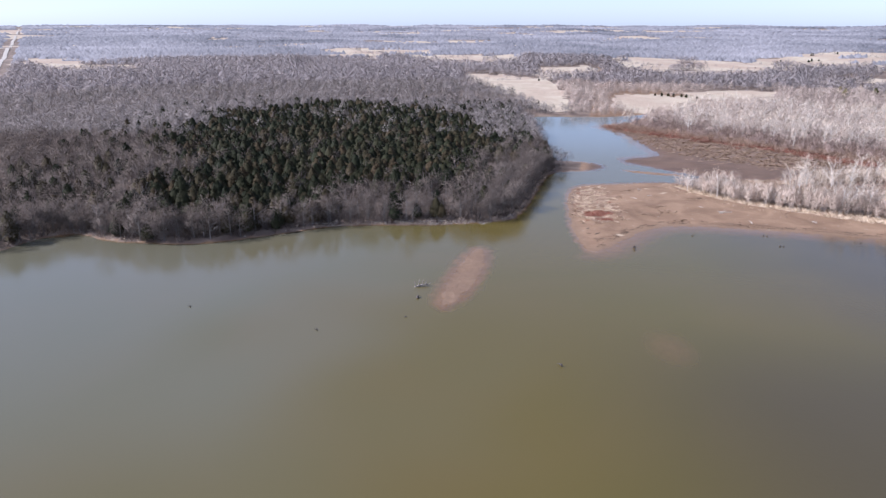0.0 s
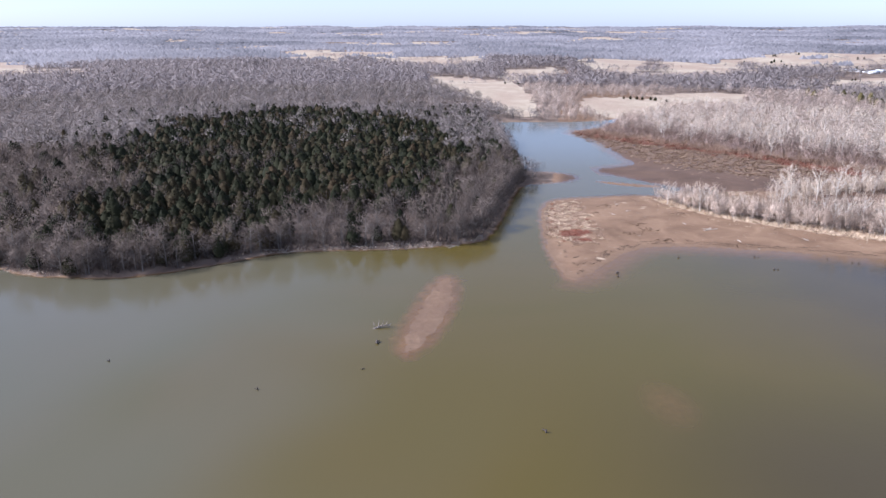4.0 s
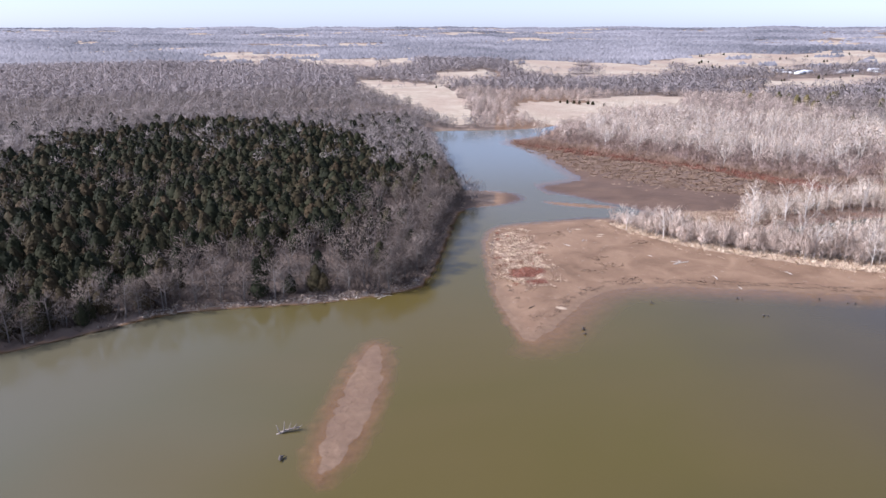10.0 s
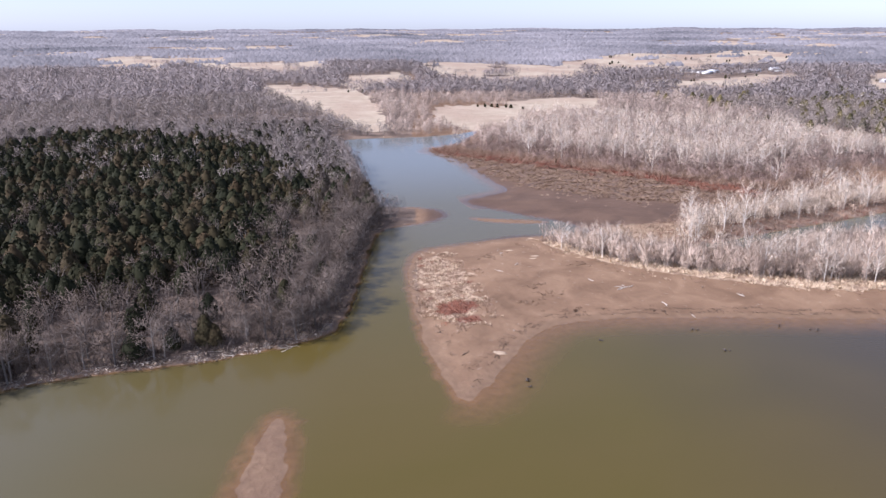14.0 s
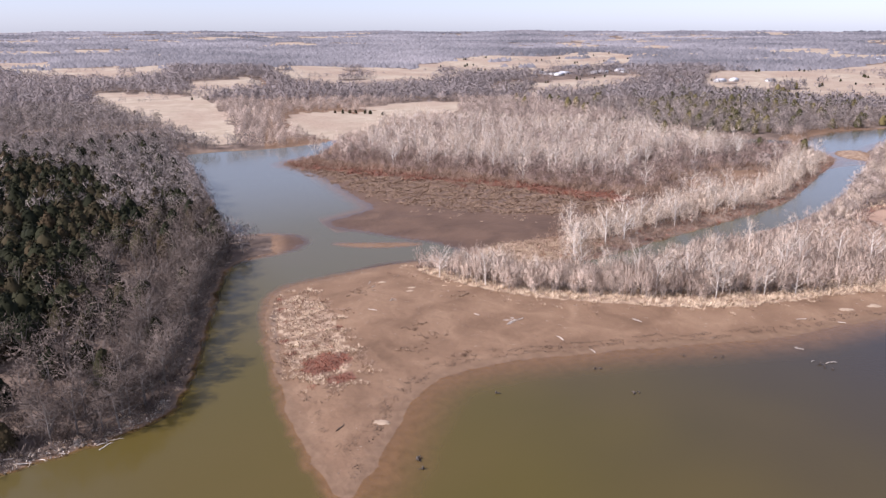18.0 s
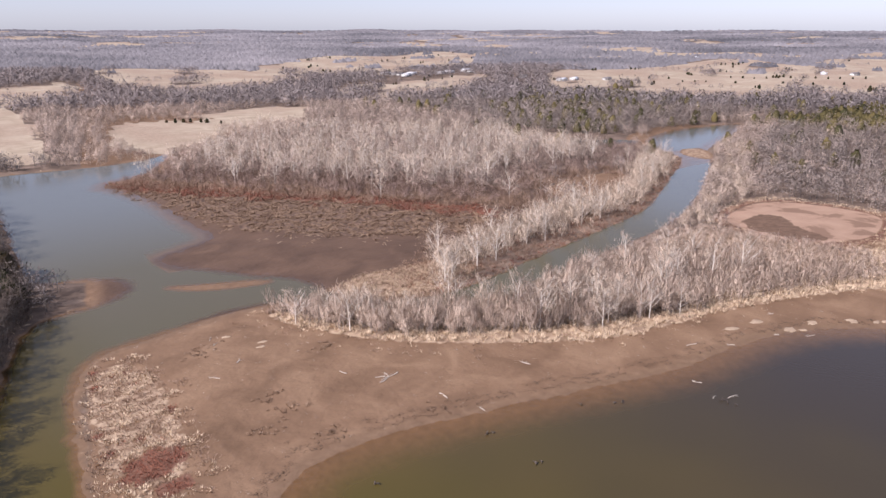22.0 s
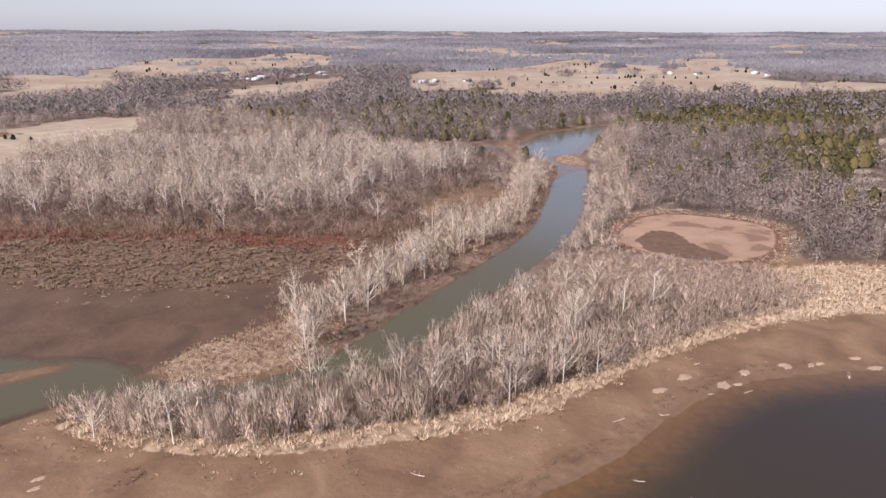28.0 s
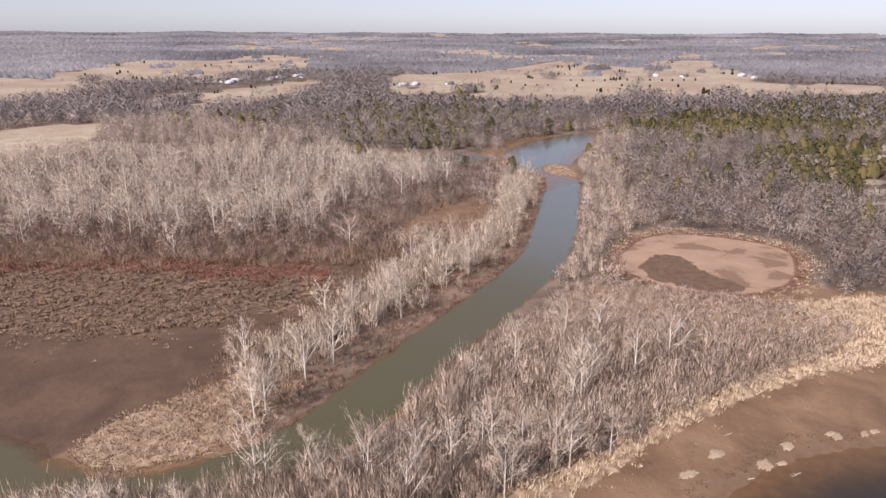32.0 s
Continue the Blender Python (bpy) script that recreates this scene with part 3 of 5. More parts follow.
def water_material():
    m = bpy.data.materials.new("silty_lake_water")
    m.use_nodes = True
    nt = m.node_tree
    nt.nodes.remove(nt.nodes["Principled BSDF"])
    out = nt.nodes["Material Output"]
    geo = nt.nodes.new("ShaderNodeNewGeometry")
    depth = nt.nodes.new("ShaderNodeAttribute")
    depth.attribute_name = "depth"
    cloud = nt.nodes.new("ShaderNodeTexNoise")
    cloud.inputs["Scale"].default_value, cloud.inputs["Detail"].default_value, cloud.inputs["Distortion"].default_value = 0.012, 4, 0.8
    nt.links.new(geo.outputs["Position"], cloud.inputs["Vector"])
    silt = nt.nodes.new("ShaderNodeValToRGB")
    silt.color_ramp.elements[0].position, silt.color_ramp.elements[0].color = 0.35, (0.074, 0.057, 0.0125, 1)
    silt.color_ramp.elements[1].position, silt.color_ramp.elements[1].color = 0.72, (0.086, 0.061, 0.0185, 1)
    nt.links.new(cloud.outputs["Fac"], silt.inputs["Fac"])
    body = nt.nodes.new("ShaderNodeBsdfDiffuse")
    plume = nt.nodes.new("ShaderNodeAttribute")
    plume.attribute_name = "plume"
    hue = nt.nodes.new("ShaderNodeMix")
    hue.data_type = "RGBA"
    hue.inputs[7].default_value = (0.036, 0.028, 0.022, 1)
    nt.links.new(plume.outputs["Fac"], hue.inputs[0])
    nt.links.new(silt.outputs["Color"], hue.inputs[6])
    pale = nt.nodes.new("ShaderNodeMix")                    # sky reflection painted in pale grey: cove, creek and off the western bank
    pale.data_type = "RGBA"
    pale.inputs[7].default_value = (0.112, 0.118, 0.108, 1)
    mirrored_sky = nt.nodes.new("ShaderNodeAttribute")
    mirrored_sky.attribute_name = "mirrored_sky"
    nt.links.new(mirrored_sky.outputs["Fac"], pale.inputs[0])
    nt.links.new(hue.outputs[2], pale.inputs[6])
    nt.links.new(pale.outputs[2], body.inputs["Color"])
    clear = nt.nodes.new("ShaderNodeBsdfTransparent")
    clear.inputs["Color"].default_value = (0.90, 0.80, 0.64, 1)
    fac = nt.nodes.new("ShaderNodeMapRange")
    fac.interpolation_type = "SMOOTHSTEP"
    fac.inputs["From Min"].default_value, fac.inputs["From Max"].default_value = 0.0, 0.25
    fac.inputs["To Min"].default_value = 0.05
    nt.links.new(depth.outputs["Fac"], fac.inputs["Value"])
    under = nt.nodes.new("ShaderNodeMixShader")
    nt.links.new(fac.outputs[0], under.inputs[0])
    nt.links.new(clear.outputs[0], under.inputs[1])
    nt.links.new(body.outputs[0], under.inputs[2])
    gloss = nt.nodes.new("ShaderNodeBsdfGlossy")
    gloss.inputs["Roughness"].default_value = 0.09
    ripple = nt.nodes.new("ShaderNodeTexNoise")
    ripple.inputs["Scale"].default_value, ripple.inputs["Detail"].default_value = 1.1, 3
    nt.links.new(geo.outputs["Position"], ripple.inputs["Vector"])
    bump = nt.nodes.new("ShaderNodeBump")
    bump.inputs["Strength"].default_value, bump.inputs["Distance"].default_value = 0.22, 0.12
    nt.links.new(ripple.outputs["Fac"], bump.inputs["Height"])
    nt.links.new(bump.outputs["Normal"], gloss.inputs["Normal"])
    fres = nt.nodes.new("ShaderNodeFresnel")
    fres.inputs["IOR"].default_value = 1.33
    nt.links.new(bump.outputs["Normal"], fres.inputs["Normal"])
    top = nt.nodes.new("ShaderNodeMixShader")
    nt.links.new(fres.outputs[0], top.inputs[0])
    nt.links.new(under.outputs[0], top.inputs[1])
    nt.links.new(gloss.outputs[0], top.inputs[2])
    nt.links.new(top.outputs[0], out.inputs["Surface"])
    return m


def water_level(gx, gy):
    plume = np.maximum(ramp01(55, 200, gx + 6 * wave_noise(gx, gy, 40, 12)) * ramp01(285, 262, gy), 0.6 * ramp01(15, 75, gx) * ramp01(175, 120, gy))
    # how strongly the painted sky reflection greys the water
    mirrored_sky = np.maximum(0.3 * ramp01(268, 300, gy) * ramp01(40, 75, gx), np.maximum(np.maximum(ramp01(320, 500, gy) * ramp01(230, 160, gx), np.maximum(ramp01(215, 330, gx), 0.2) * (gy > 280) * (gx > 140)), 0.42 * ramp01(30, -90, gx + 14 * wave_noise(gx, gy, 90, 79)) * ramp01(20, 150, gy)))
    return np.zeros_like(gx), {"depth": np.clip(-height(gx, gy), 0, 3), "plume": plume, "mirrored_sky": mirrored_sky}


wxs = axis(-20, 260, 2.0, -690, 640, 1.08)
wys = axis(160, 400, 2.0, -310, 625, 1.08)
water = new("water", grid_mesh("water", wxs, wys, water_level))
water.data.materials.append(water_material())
water.visible_shadow = False
tagged(water, "silty olive-brown lake water with a light ripple", "water", kind="structure")

# ---------------------------------------------------------------- meshes from arrays


def mesh_of(name, verts, tris, mats, mat_index=None, normals=None):
    me = bpy.data.meshes.new(name)
    me.vertices.add(len(verts))
    me.vertices.foreach_set("co", np.asarray(verts, np.float32).ravel())
    tris = np.asarray(tris, np.int32)
    me.loops.add(tris.size)
    me.loops.foreach_set("vertex_index", tris.ravel())
    me.polygons.add(len(tris))
    me.polygons.foreach_set("loop_start", np.arange(0, tris.size, 3, dtype=np.int32))
    for m in mats:
        me.materials.append(m)
    if mat_index is not None:
        me.polygons.foreach_set("material_index", np.asarray(mat_index, np.int32))
    if normals is not None:
        me.polygons.foreach_set("use_smooth", np.ones(len(tris), bool))
    me.update()
    if normals is not None:
        me.normals_split_custom_set_from_vertices(np.ascontiguousarray(normals, np.float32))
    return me


class Shape:
    """Vertices and triangles that grow piece by piece."""

    def __init__(self):
        self.v, self.t, self.m, self.k, self.n = [], [], [], [], 0

    def add(self, verts, tris, mat=0, normals=None):
        verts, tris = np.asarray(verts, float), np.asarray(tris, int)
        if normals is None:
            normals = np.zeros_like(verts)
            flat = np.cross(verts[tris[:, 1]] - verts[tris[:, 0]], verts[tris[:, 2]] - verts[tris[:, 0]])
            for c in range(3):
                np.add.at(normals, tris[:, c], flat)
            normals = unit(normals)
        self.k.append(normals)
        self.v.append(verts)
        self.t.append(tris + self.n)
        self.m.append(np.full(len(tris), mat))
        self.n += len(verts)

    def stem(self, pts, radii, sides=4, mat=0):
        """A tapered stem along points."""
        pts = [np.asarray(p, float) for p in pts]
        rings = []
        for i, p in enumerate(pts):
            a = pts[min(i + 1, len(pts) - 1)] - pts[max(i - 1, 0)]
            a /= np.linalg.norm(a) + 1e-9
            u = np.cross(a, (0.3, 0.9, 0.2))
            u /= np.linalg.norm(u) + 1e-9
            w = np.cross(a, u)
            ang = np.arange(sides) * 2 * math.pi / sides
            rings.append(p + radii[i] * (np.cos(ang)[:, None] * u + np.sin(ang)[:, None] * w))
        tris = []
        for i in range(len(pts) - 1):
            for k in range(sides):
                a, c = i * sides + k, i * sides + (k + 1) % sides
                tris += [(a, c, c + sides), (a, c + sides, a + sides)]
        top = (len(pts) - 1) * sides
        tris += [(top, top + k, top + k + 1) for k in range(1, sides - 1)]
        self.add(np.concatenate(rings), tris, mat)

    def slivers(self, base, tip, width, mat=0, face=None):
        """Twigs or blades: a slim triangle from each base to each tip, turned to face outwards where face says so."""
        base, tip = np.asarray(base, float), np.asarray(tip, float)
        d = tip - base
        side = np.cross(d, RNG.normal(size=d.shape))
        side /= np.linalg.norm(side, axis=1, keepdims=True) + 1e-9
        side *= np.asarray(width).reshape(-1, 1)
        if face is None:
            face = unit(np.cross(side, d))
            face *= np.where(face[:, 2:3] < 0, -1, 1)
            face = unit(face + (0, 0, 0.7))
        side *= np.where((np.cross(side, d) * face).sum(1, keepdims=True) < 0, -1, 1)
        v = np.stack([base - side, base + side, tip], 1).reshape(-1, 3)
        self.add(v, np.arange(len(v)).reshape(-1, 3), mat, np.repeat(face, 3, 0))

    def arrays(self):
        return np.concatenate(self.v), np.concatenate(self.t), np.concatenate(self.m), np.concatenate(self.k)


RNG = np.random.RandomState(11)


def unit(v):
    return v / (np.linalg.norm(v, axis=-1, keepdims=True) + 1e-9)


def twig_normals(out):
    """Bare twigs catch the light from above and a little from their own side of the crown."""
    return unit(unit(out) * 0.95 + (0, 0, 0.4) + RNG.normal(0, 0.10, out.shape))


def bare_tree(h, spread, limbs, twigs, trunk_r, clear=0.3, upright=0.5, width=0.05, twig_len=1.4, subs=3, dome=0, dome_z=0.56):
    """A leafless tree: trunk with limbs, and its fine twigs. Two shapes."""
    wood, crown = Shape(), Shape()
    lean = RNG.normal(0, 0.03 * h, 2)
    top = np.array([lean[0], lean[1], h * 0.78])
    mid = np.array([lean[0] * 0.4 + RNG.normal(0, 0.1), lean[1] * 0.4, h * 0.4])
    wood.stem([(0, 0, -0.3), mid, top], [trunk_r, trunk_r * 0.7, trunk_r * 0.15], 5)
    nodes = [(top, np.array([0, 0, 1.0]))]
    for k in range(limbs):
        f = clear + (0.74 - clear) * (k + RNG.rand()) / limbs
        start = mid * (f / 0.4) if f < 0.4 else mid + (top - mid) * (f - 0.4) / 0.38
        ang = k * 2.4 + RNG.normal(0, 0.4)
        out = np.array([math.cos(ang), math.sin(ang), 0])
        reach = spread * (1.05 - 0.55 * (f - clear) / (0.75 - clear + 1e-6)) * RNG.uniform(0.75, 1.1)
        rise_by = reach * upright * RNG.uniform(0.7, 1.5)
        elbow = start + out * reach * 0.5 + (0, 0, rise_by * 0.45)
        end = start + out * reach + (0, 0, rise_by)
        end[2] = min(end[2], h * 0.97)
        r = trunk_r * (0.55 - 0.3 * f)
        wood.stem([start, elbow, end], [r, r * 0.65, r * 0.2], 3)
        nodes += [(elbow, unit(out + (0, 0, upright))), (end, unit(out + (0, 0, upright)))]
        for j in range(subs):
            s0 = start + (end - start) * RNG.uniform(0.3, 0.8)
            dv = unit(out + RNG.normal(0, 0.55, 3) + (0, 0, upright * 0.9))
            e0 = s0 + dv * reach * RNG.uniform(0.35, 0.6)
            e0[2] = min(e0[2], h)
            wood.stem([s0, e0], [r * 0.45, r * 0.12], 3)
            nodes += [(s0 + (e0 - s0) * 0.55, dv), (e0, dv)]
    if dome:
        q = unit(RNG.normal(size=(dome, 3)) * (1, 1, 0.8) + (0, 0, 0.35))
        for w in q * RNG.uniform(0.55, 0.95, (dome, 1)):
            nodes.append((np.array([lean[0] * 0.7, lean[1] * 0.7, h * dome_z]) + w * (spread, spread, h * 0.94 * (1 - dome_z)), w))
    pos = np.array([n[0] for n in nodes])
    dirs = np.array([n[1] for n in nodes])
    pick = RNG.randint(0, len(pos), twigs)
    base = pos[pick] + RNG.normal(0, 0.22 * spread / 3, (twigs, 3))
    way = unit(dirs[pick] + RNG.normal(0, 0.62, (twigs, 3)) + (0, 0, 0.25))
    ln = twig_len * RNG.uniform(0.5, 1.3, (twigs, 1))
    crown.slivers(base, base + way * ln, width * RNG.uniform(0.6, 1.3, twigs), 0, twig_normals(base + way * ln * 0.5 - (lean[0], lean[1], h * 0.4)))
    return wood.arrays(), crown.arrays()


def dome_tree(h, spread, twigs, width=0.14, length=1.3, sides=4, limbs=0):
    """A broad leafless tree: trunk, a few limbs, and a soft lobed dome of short fine twigs."""
    wood, crown = Shape(), Shape()
    wood.stem([(0, 0, -0.3), (0.1, 0, h * 0.6)], [0.2, 0.06], sides)
    mid = np.array([0, 0, h * 0.38])
    size = np.array([spread, spread, h * 0.6])
    for k in range(limbs):
        w = unit(np.array([math.cos(k * 2.4), math.sin(k * 2.4), RNG.uniform(0.4, 1.2)]))
        wood.stem([(0, 0, h * 0.25), mid + w * size * 0.8], [0.1, 0.03], 3)
    way = unit(RNG.normal(size=(twigs, 3)) * (1, 1, 0.75) + (0, 0, 0.42))
    turn = np.arctan2(way[:, 1], way[:, 0])
    ph = RNG.uniform(0, 6.283, 3)
    lobe = 1 + 0.13 * np.sin(3 * turn + ph[0] + 4 * way[:, 2]) + 0.09 * np.sin(5 * turn + ph[1] - 5 * way[:, 2])
    reach = (lobe * RNG.uniform(0.84, 1.1, twigs))[:, None]
    base = mid + way * size * reach * RNG.uniform(0.45, 0.95, (twigs, 1))
    tip = base + unit(way * 0.55 + RNG.normal(0, 0.55, way.shape) + (0, 0, 0.15)) * length * RNG.uniform(0.6, 1.3, (twigs, 1))
    crown.slivers(base, tip, width * RNG.uniform(0.6, 1.3, twigs), 0, unit(way * 0.9 + (0, 0, 0.35) + 0.3 * (lobe - 1)[:, None] * way))
    return wood.arrays(), crown.arrays()


def wand_shrub(h, spread, wands, width=0.05, stems=3):
    """A willow clump: a sheaf of slim upright stems that open a little towards the top, and their fine side twigs."""
    wood, crown = Shape(), Shape()
    a = RNG.uniform(0, 6.283, wands)
    q = np.sqrt(RNG.rand(wands))
    top = h * (1 - 0.35 * q ** 2) * RNG.uniform(0.75, 1.08, wands)
    low = np.stack([np.cos(a) * q * spread * 0.35, np.sin(a) * q * spread * 0.35, np.zeros(wands)], 1)
    high = np.stack([np.cos(a) * q * spread, np.sin(a) * q * spread, top], 1) + RNG.normal(0, 0.12, (wands, 3)) * spread * (1, 1, 0.2)
    base = low + (high - low) * RNG.uniform(0.25, 0.9, (wands, 1))
    tip = base + unit(unit(high - low) + RNG.normal(0, 0.24, (wands, 3))) * h * RNG.uniform(0.12, 0.26, (wands, 1))
    crown.slivers(base, tip, width * RNG.uniform(0.7, 1.3, wands), 0, unit(np.stack([np.cos(a) * q, np.sin(a) * q, np.full(wands, 0.6)], 1) + RNG.normal(0, 0.08, (wands, 3))))
    for k in range(stems):
        wood.stem([low[k] - (0, 0, 0.3), low[k] + (high[k] - low[k]) * 0.7], [0.07, 0.02], 3)
    return wood.arrays(), crown.arrays()


def cedar_tree(h, r, sprays, size=0.5):
    """A juniper: short trunk and a ragged, rounded crown of small leaf sprays over a dark inside."""
    wood, crown = Shape(), Shape()
    wood.stem([(0, 0, -0.3), (0, 0, h * 0.6)], [0.16, 0.06], 5)
    ang0 = np.arange(7) * 2 * math.pi / 7
    rings = []
    for f, k in ((0.06, 0.7), (0.3, 0.92), (0.66, 0.70), (0.93, 0.2)):
        rr = r * k * RNG.uniform(0.8, 1.08, 7)
        rings.append(np.stack([np.cos(ang0) * rr, np.sin(ang0) * rr, np.full(7, h * f)], 1))
    tris = []
    for i in range(3):
        for k in range(7):
            a, c = i * 7 + k, i * 7 + (k + 1) % 7
            tris += [(a, c, c + 7), (a, c + 7, a + 7)]
    hull = np.concatenate(rings)
    crown.add(hull, tris, 0, unit(unit(hull * (1, 1, 0)) + (0, 0, 0.35) + (0, 0, 0.9) * (hull[:, 2:3] / h) ** 2))
    f = RNG.rand(sprays) ** 0.8
    ang = RNG.uniform(0, 6.283, sprays)
    lob = 1 + 0.22 * np.sin(ang * 3 + f * 9) + RNG.normal(0, 0.12, sprays)
    prof = np.where(f < 0.25, 0.7 + 1.2 * f, (1.333 * (1 - f)) ** 0.62) * lob
    c = np.stack([np.cos(ang) * r * prof, np.sin(ang) * r * prof, h * (0.04 + 0.95 * f)], 1)
    out = np.stack([np.cos(ang), np.sin(ang), np.full(sprays, 0.9)], 1)
    d = unit(out + RNG.normal(0, 0.35, out.shape))
    side = unit(np.cross(d, RNG.normal(size=d.shape)))
    s = size * RNG.uniform(0.6, 1.3, (sprays, 1))
    up = unit(np.cross(side, d) + RNG.normal(0, 0.25, d.shape))
    up *= np.where(up[:, 2:3] < 0, -1, 1)
    side *= np.where((np.cross(side, up) * d).sum(1, keepdims=True) < 0, -1, 1)
    v = np.stack([c - up * s * 0.6 - side * s * 0.6, c - up * s * 0.6 + side * s * 0.6, c + up * s + d * s * 0.25], 1).reshape(-1, 3)
    crown.add(v, np.arange(len(v)).reshape(-1, 3), 0, np.repeat(unit(d + RNG.normal(0, 0.2, d.shape)), 3, 0))
    return wood.arrays(), crown.arrays()


def tuft(h, r, blades, width=0.05):
    s = Shape()
    a = RNG.uniform(0, 6.283, blades)
    q = r * np.sqrt(RNG.rand(blades))
    base = np.stack([np.cos(a) * q, np.sin(a) * q, np.full(blades, -0.05)], 1)
    tip = base + np.stack([np.cos(a) * h * 0.45, np.sin(a) * h * 0.45, h * RNG.uniform(0.6, 1.1, blades)], 1) + RNG.normal(0, 0.2 * h, (blades, 3)) * (1, 1, 0.2)
    s.slivers(base, tip, width * RNG.uniform(0.6, 1.4, blades))
    return s.arrays()


def scatter(templates, pos, scale, stretch=None):
    """Joins many turned and scaled copies of template arrays."""
    V, T, M, K, E, n = [], [], [], [], [], 0
    pick = RNG.randint(0, len(templates), len(pos))
    for k, (v, t, m, nor) in enumerate(templates):
        sel = np.where(pick == k)[0]
        if not len(sel):
            continue
        a = RNG.uniform(0, 6.283, len(sel))
        ca, sa = np.cos(a)[:, None], np.sin(a)[:, None]
        sc = scale[sel][:, None]
        zs = sc if stretch is None else stretch[sel][:, None]
        x = (v[None, :, 0] * ca - v[None, :, 1] * sa) * sc + pos[sel, 0:1]
        y = (v[None, :, 0] * sa + v[None, :, 1] * ca) * sc + pos[sel, 1:2]
        z = v[None, :, 2] * zs + pos[sel, 2:3]
        V.append(np.stack([x, y, z], -1).reshape(-1, 3))
        T.append((t[None] + (np.arange(len(sel)) * len(v))[:, None, None]).reshape(-1, 3) + n)
        M.append(np.tile(m, len(sel)))
        K.append(np.stack([nor[None, :, 0] * ca - nor[None, :, 1] * sa, nor[None, :, 0] * sa + nor[None, :, 1] * ca, nor[None, :, 2] + 0 * ca], -1).reshape(-1, 3))
        E.append(np.repeat(1 + RNG.rand(len(sel)), len(v)))
        n += len(sel) * len(v)
    return np.concatenate(V), np.concatenate(T), np.concatenate(M), np.concatenate(K), np.concatenate(E)


def both(wood, crown):
    """One template out of wood and twigs, material 0 and 1."""
    return (np.concatenate([wood[0], crown[0]]), np.concatenate([wood[1], crown[1] + len(wood[0])]),
            np.concatenate([np.zeros(len(wood[1]), int), np.ones(len(crown[1]), int)]), np.concatenate([wood[3], crown[3]]))


def spots(x0, x1, y0, y1, spacing, keep):
    """Jittered places on a grid for which keep(x, y) gives a chance of one."""
    gx, gy = np.meshgrid(np.arange(x0, x1, spacing), np.arange(y0, y1, spacing))
    gx = (gx + RNG.uniform(-0.5, 0.5, gx.shape) * spacing).ravel()
    gy = (gy + RNG.uniform(-0.5, 0.5, gy.shape) * spacing).ravel()
    ok = RNG.rand(len(gx)) < keep(gx, gy)
    gx, gy = gx[ok], gy[ok]
    return np.stack([gx, gy, height(gx, gy)], 1)


def stuff(name, arrays, mats, label, category):
    ob = new(name, mesh_of(name, arrays[0], arrays[1], mats, arrays[2], arrays[3]))
    ob.data.attributes.new("own_tone", "FLOAT", "POINT").data.foreach_set("value", arrays[4].astype(np.float32))
    return tagged(ob, label, category, kind="stuff")


def thing(name, label, category, group=""):
    return tagged(new(name), label, category, group)


def part(name, arrays, mats, parent, label="", rounded=False):
    ob = new(name, mesh_of(name, arrays[0], arrays[1], mats, arrays[2], arrays[3] if rounded else None))
    ob.parent = parent
    if label:
        ob["label"] = label
    return ob


def tree_things(name, models, mats, pos, label, category, group, lo=0.8, hi=1.2):
    """Trees one by one: the first of each model is built, the rest are copies."""
    firsts = []
    for i, p in enumerate(pos):
        k = i % len(models)
        s = RNG.uniform(lo, hi)
        m = pose(*p, 0, 0, RNG.uniform(0, 360)) @ Matrix.Diagonal((s, s, s * RNG.uniform(0.9, 1.12), 1))
        if i < len(models):
            t = thing(name, label, category, group)
            part("trunk", models[k][0], [mats[0]], t, "", True)
            part("crown", models[k][1], [mats[1]], t, "", True)
            t.matrix_world = m
            firsts.append(t)
        else:
            c = copy_thing(firsts[k], Matrix.Identity(4))
            c.matrix_basis = m


def inside(ring, soft=3.0):
    return lambda x, y: ramp01(-soft, soft, signed(ring, x, y))


def west(x, y):
    return (x < 42 + 0.24 * (y - 262)) & (x < 72) & ~((x > 57) & (y > 345) & (y < 393))


# ---------------------------------------------------------------- tree models
oak_models = [bare_tree(RNG.uniform(9.5, 11.5), RNG.uniform(4.0, 4.9), 8, 620, 0.22, 0.15, 0.55, 0.045, 1.15, 3, 120, 0.42) for _ in range(8)]
oak_plain = [dome_tree(RNG.uniform(9.5, 11.5), RNG.uniform(4.1, 5.0), 270, 0.08, 1.2, 4, 3) for _ in range(7)]
pale_models = [bare_tree(RNG.uniform(12.5, 15), RNG.uniform(4.2, 5.4), 11, 420, 0.19, 0.12, 1.15, 0.035, 1.5, 4, 20, 0.5) for _ in range(6)]
pale_plain = [bare_tree(RNG.uniform(12.5, 15), RNG.uniform(4.0, 5.2), 8, 120, 0.18, 0.15, 1.1, 0.05, 1.7, 2, 20, 0.5) for _ in range(6)]
willow_models = [wand_shrub(RNG.uniform(7.5, 10.5), RNG.uniform(2.2, 3.2), 240, 0.05, 8) for _ in range(6)]
willow_plain = [wand_shrub(RNG.uniform(7.5, 10.5), RNG.uniform(2.4, 3.4), 95, 0.075, 2) for _ in range(6)]
thicket_plain = [wand_shrub(RNG.uniform(5.0, 7.0), RNG.uniform(2.6, 3.6), 90, 0.085, 1) for _ in range(6)]
cedar_models = [cedar_tree(RNG.uniform(6.3, 8.4), RNG.uniform(2.3, 3.1), 420, 0.42) for _ in range(6)]
cedar_plain = [cedar_tree(RNG.uniform(6.3, 8.4), RNG.uniform(2.5, 3.3), 90, 0.70) for _ in range(6)]
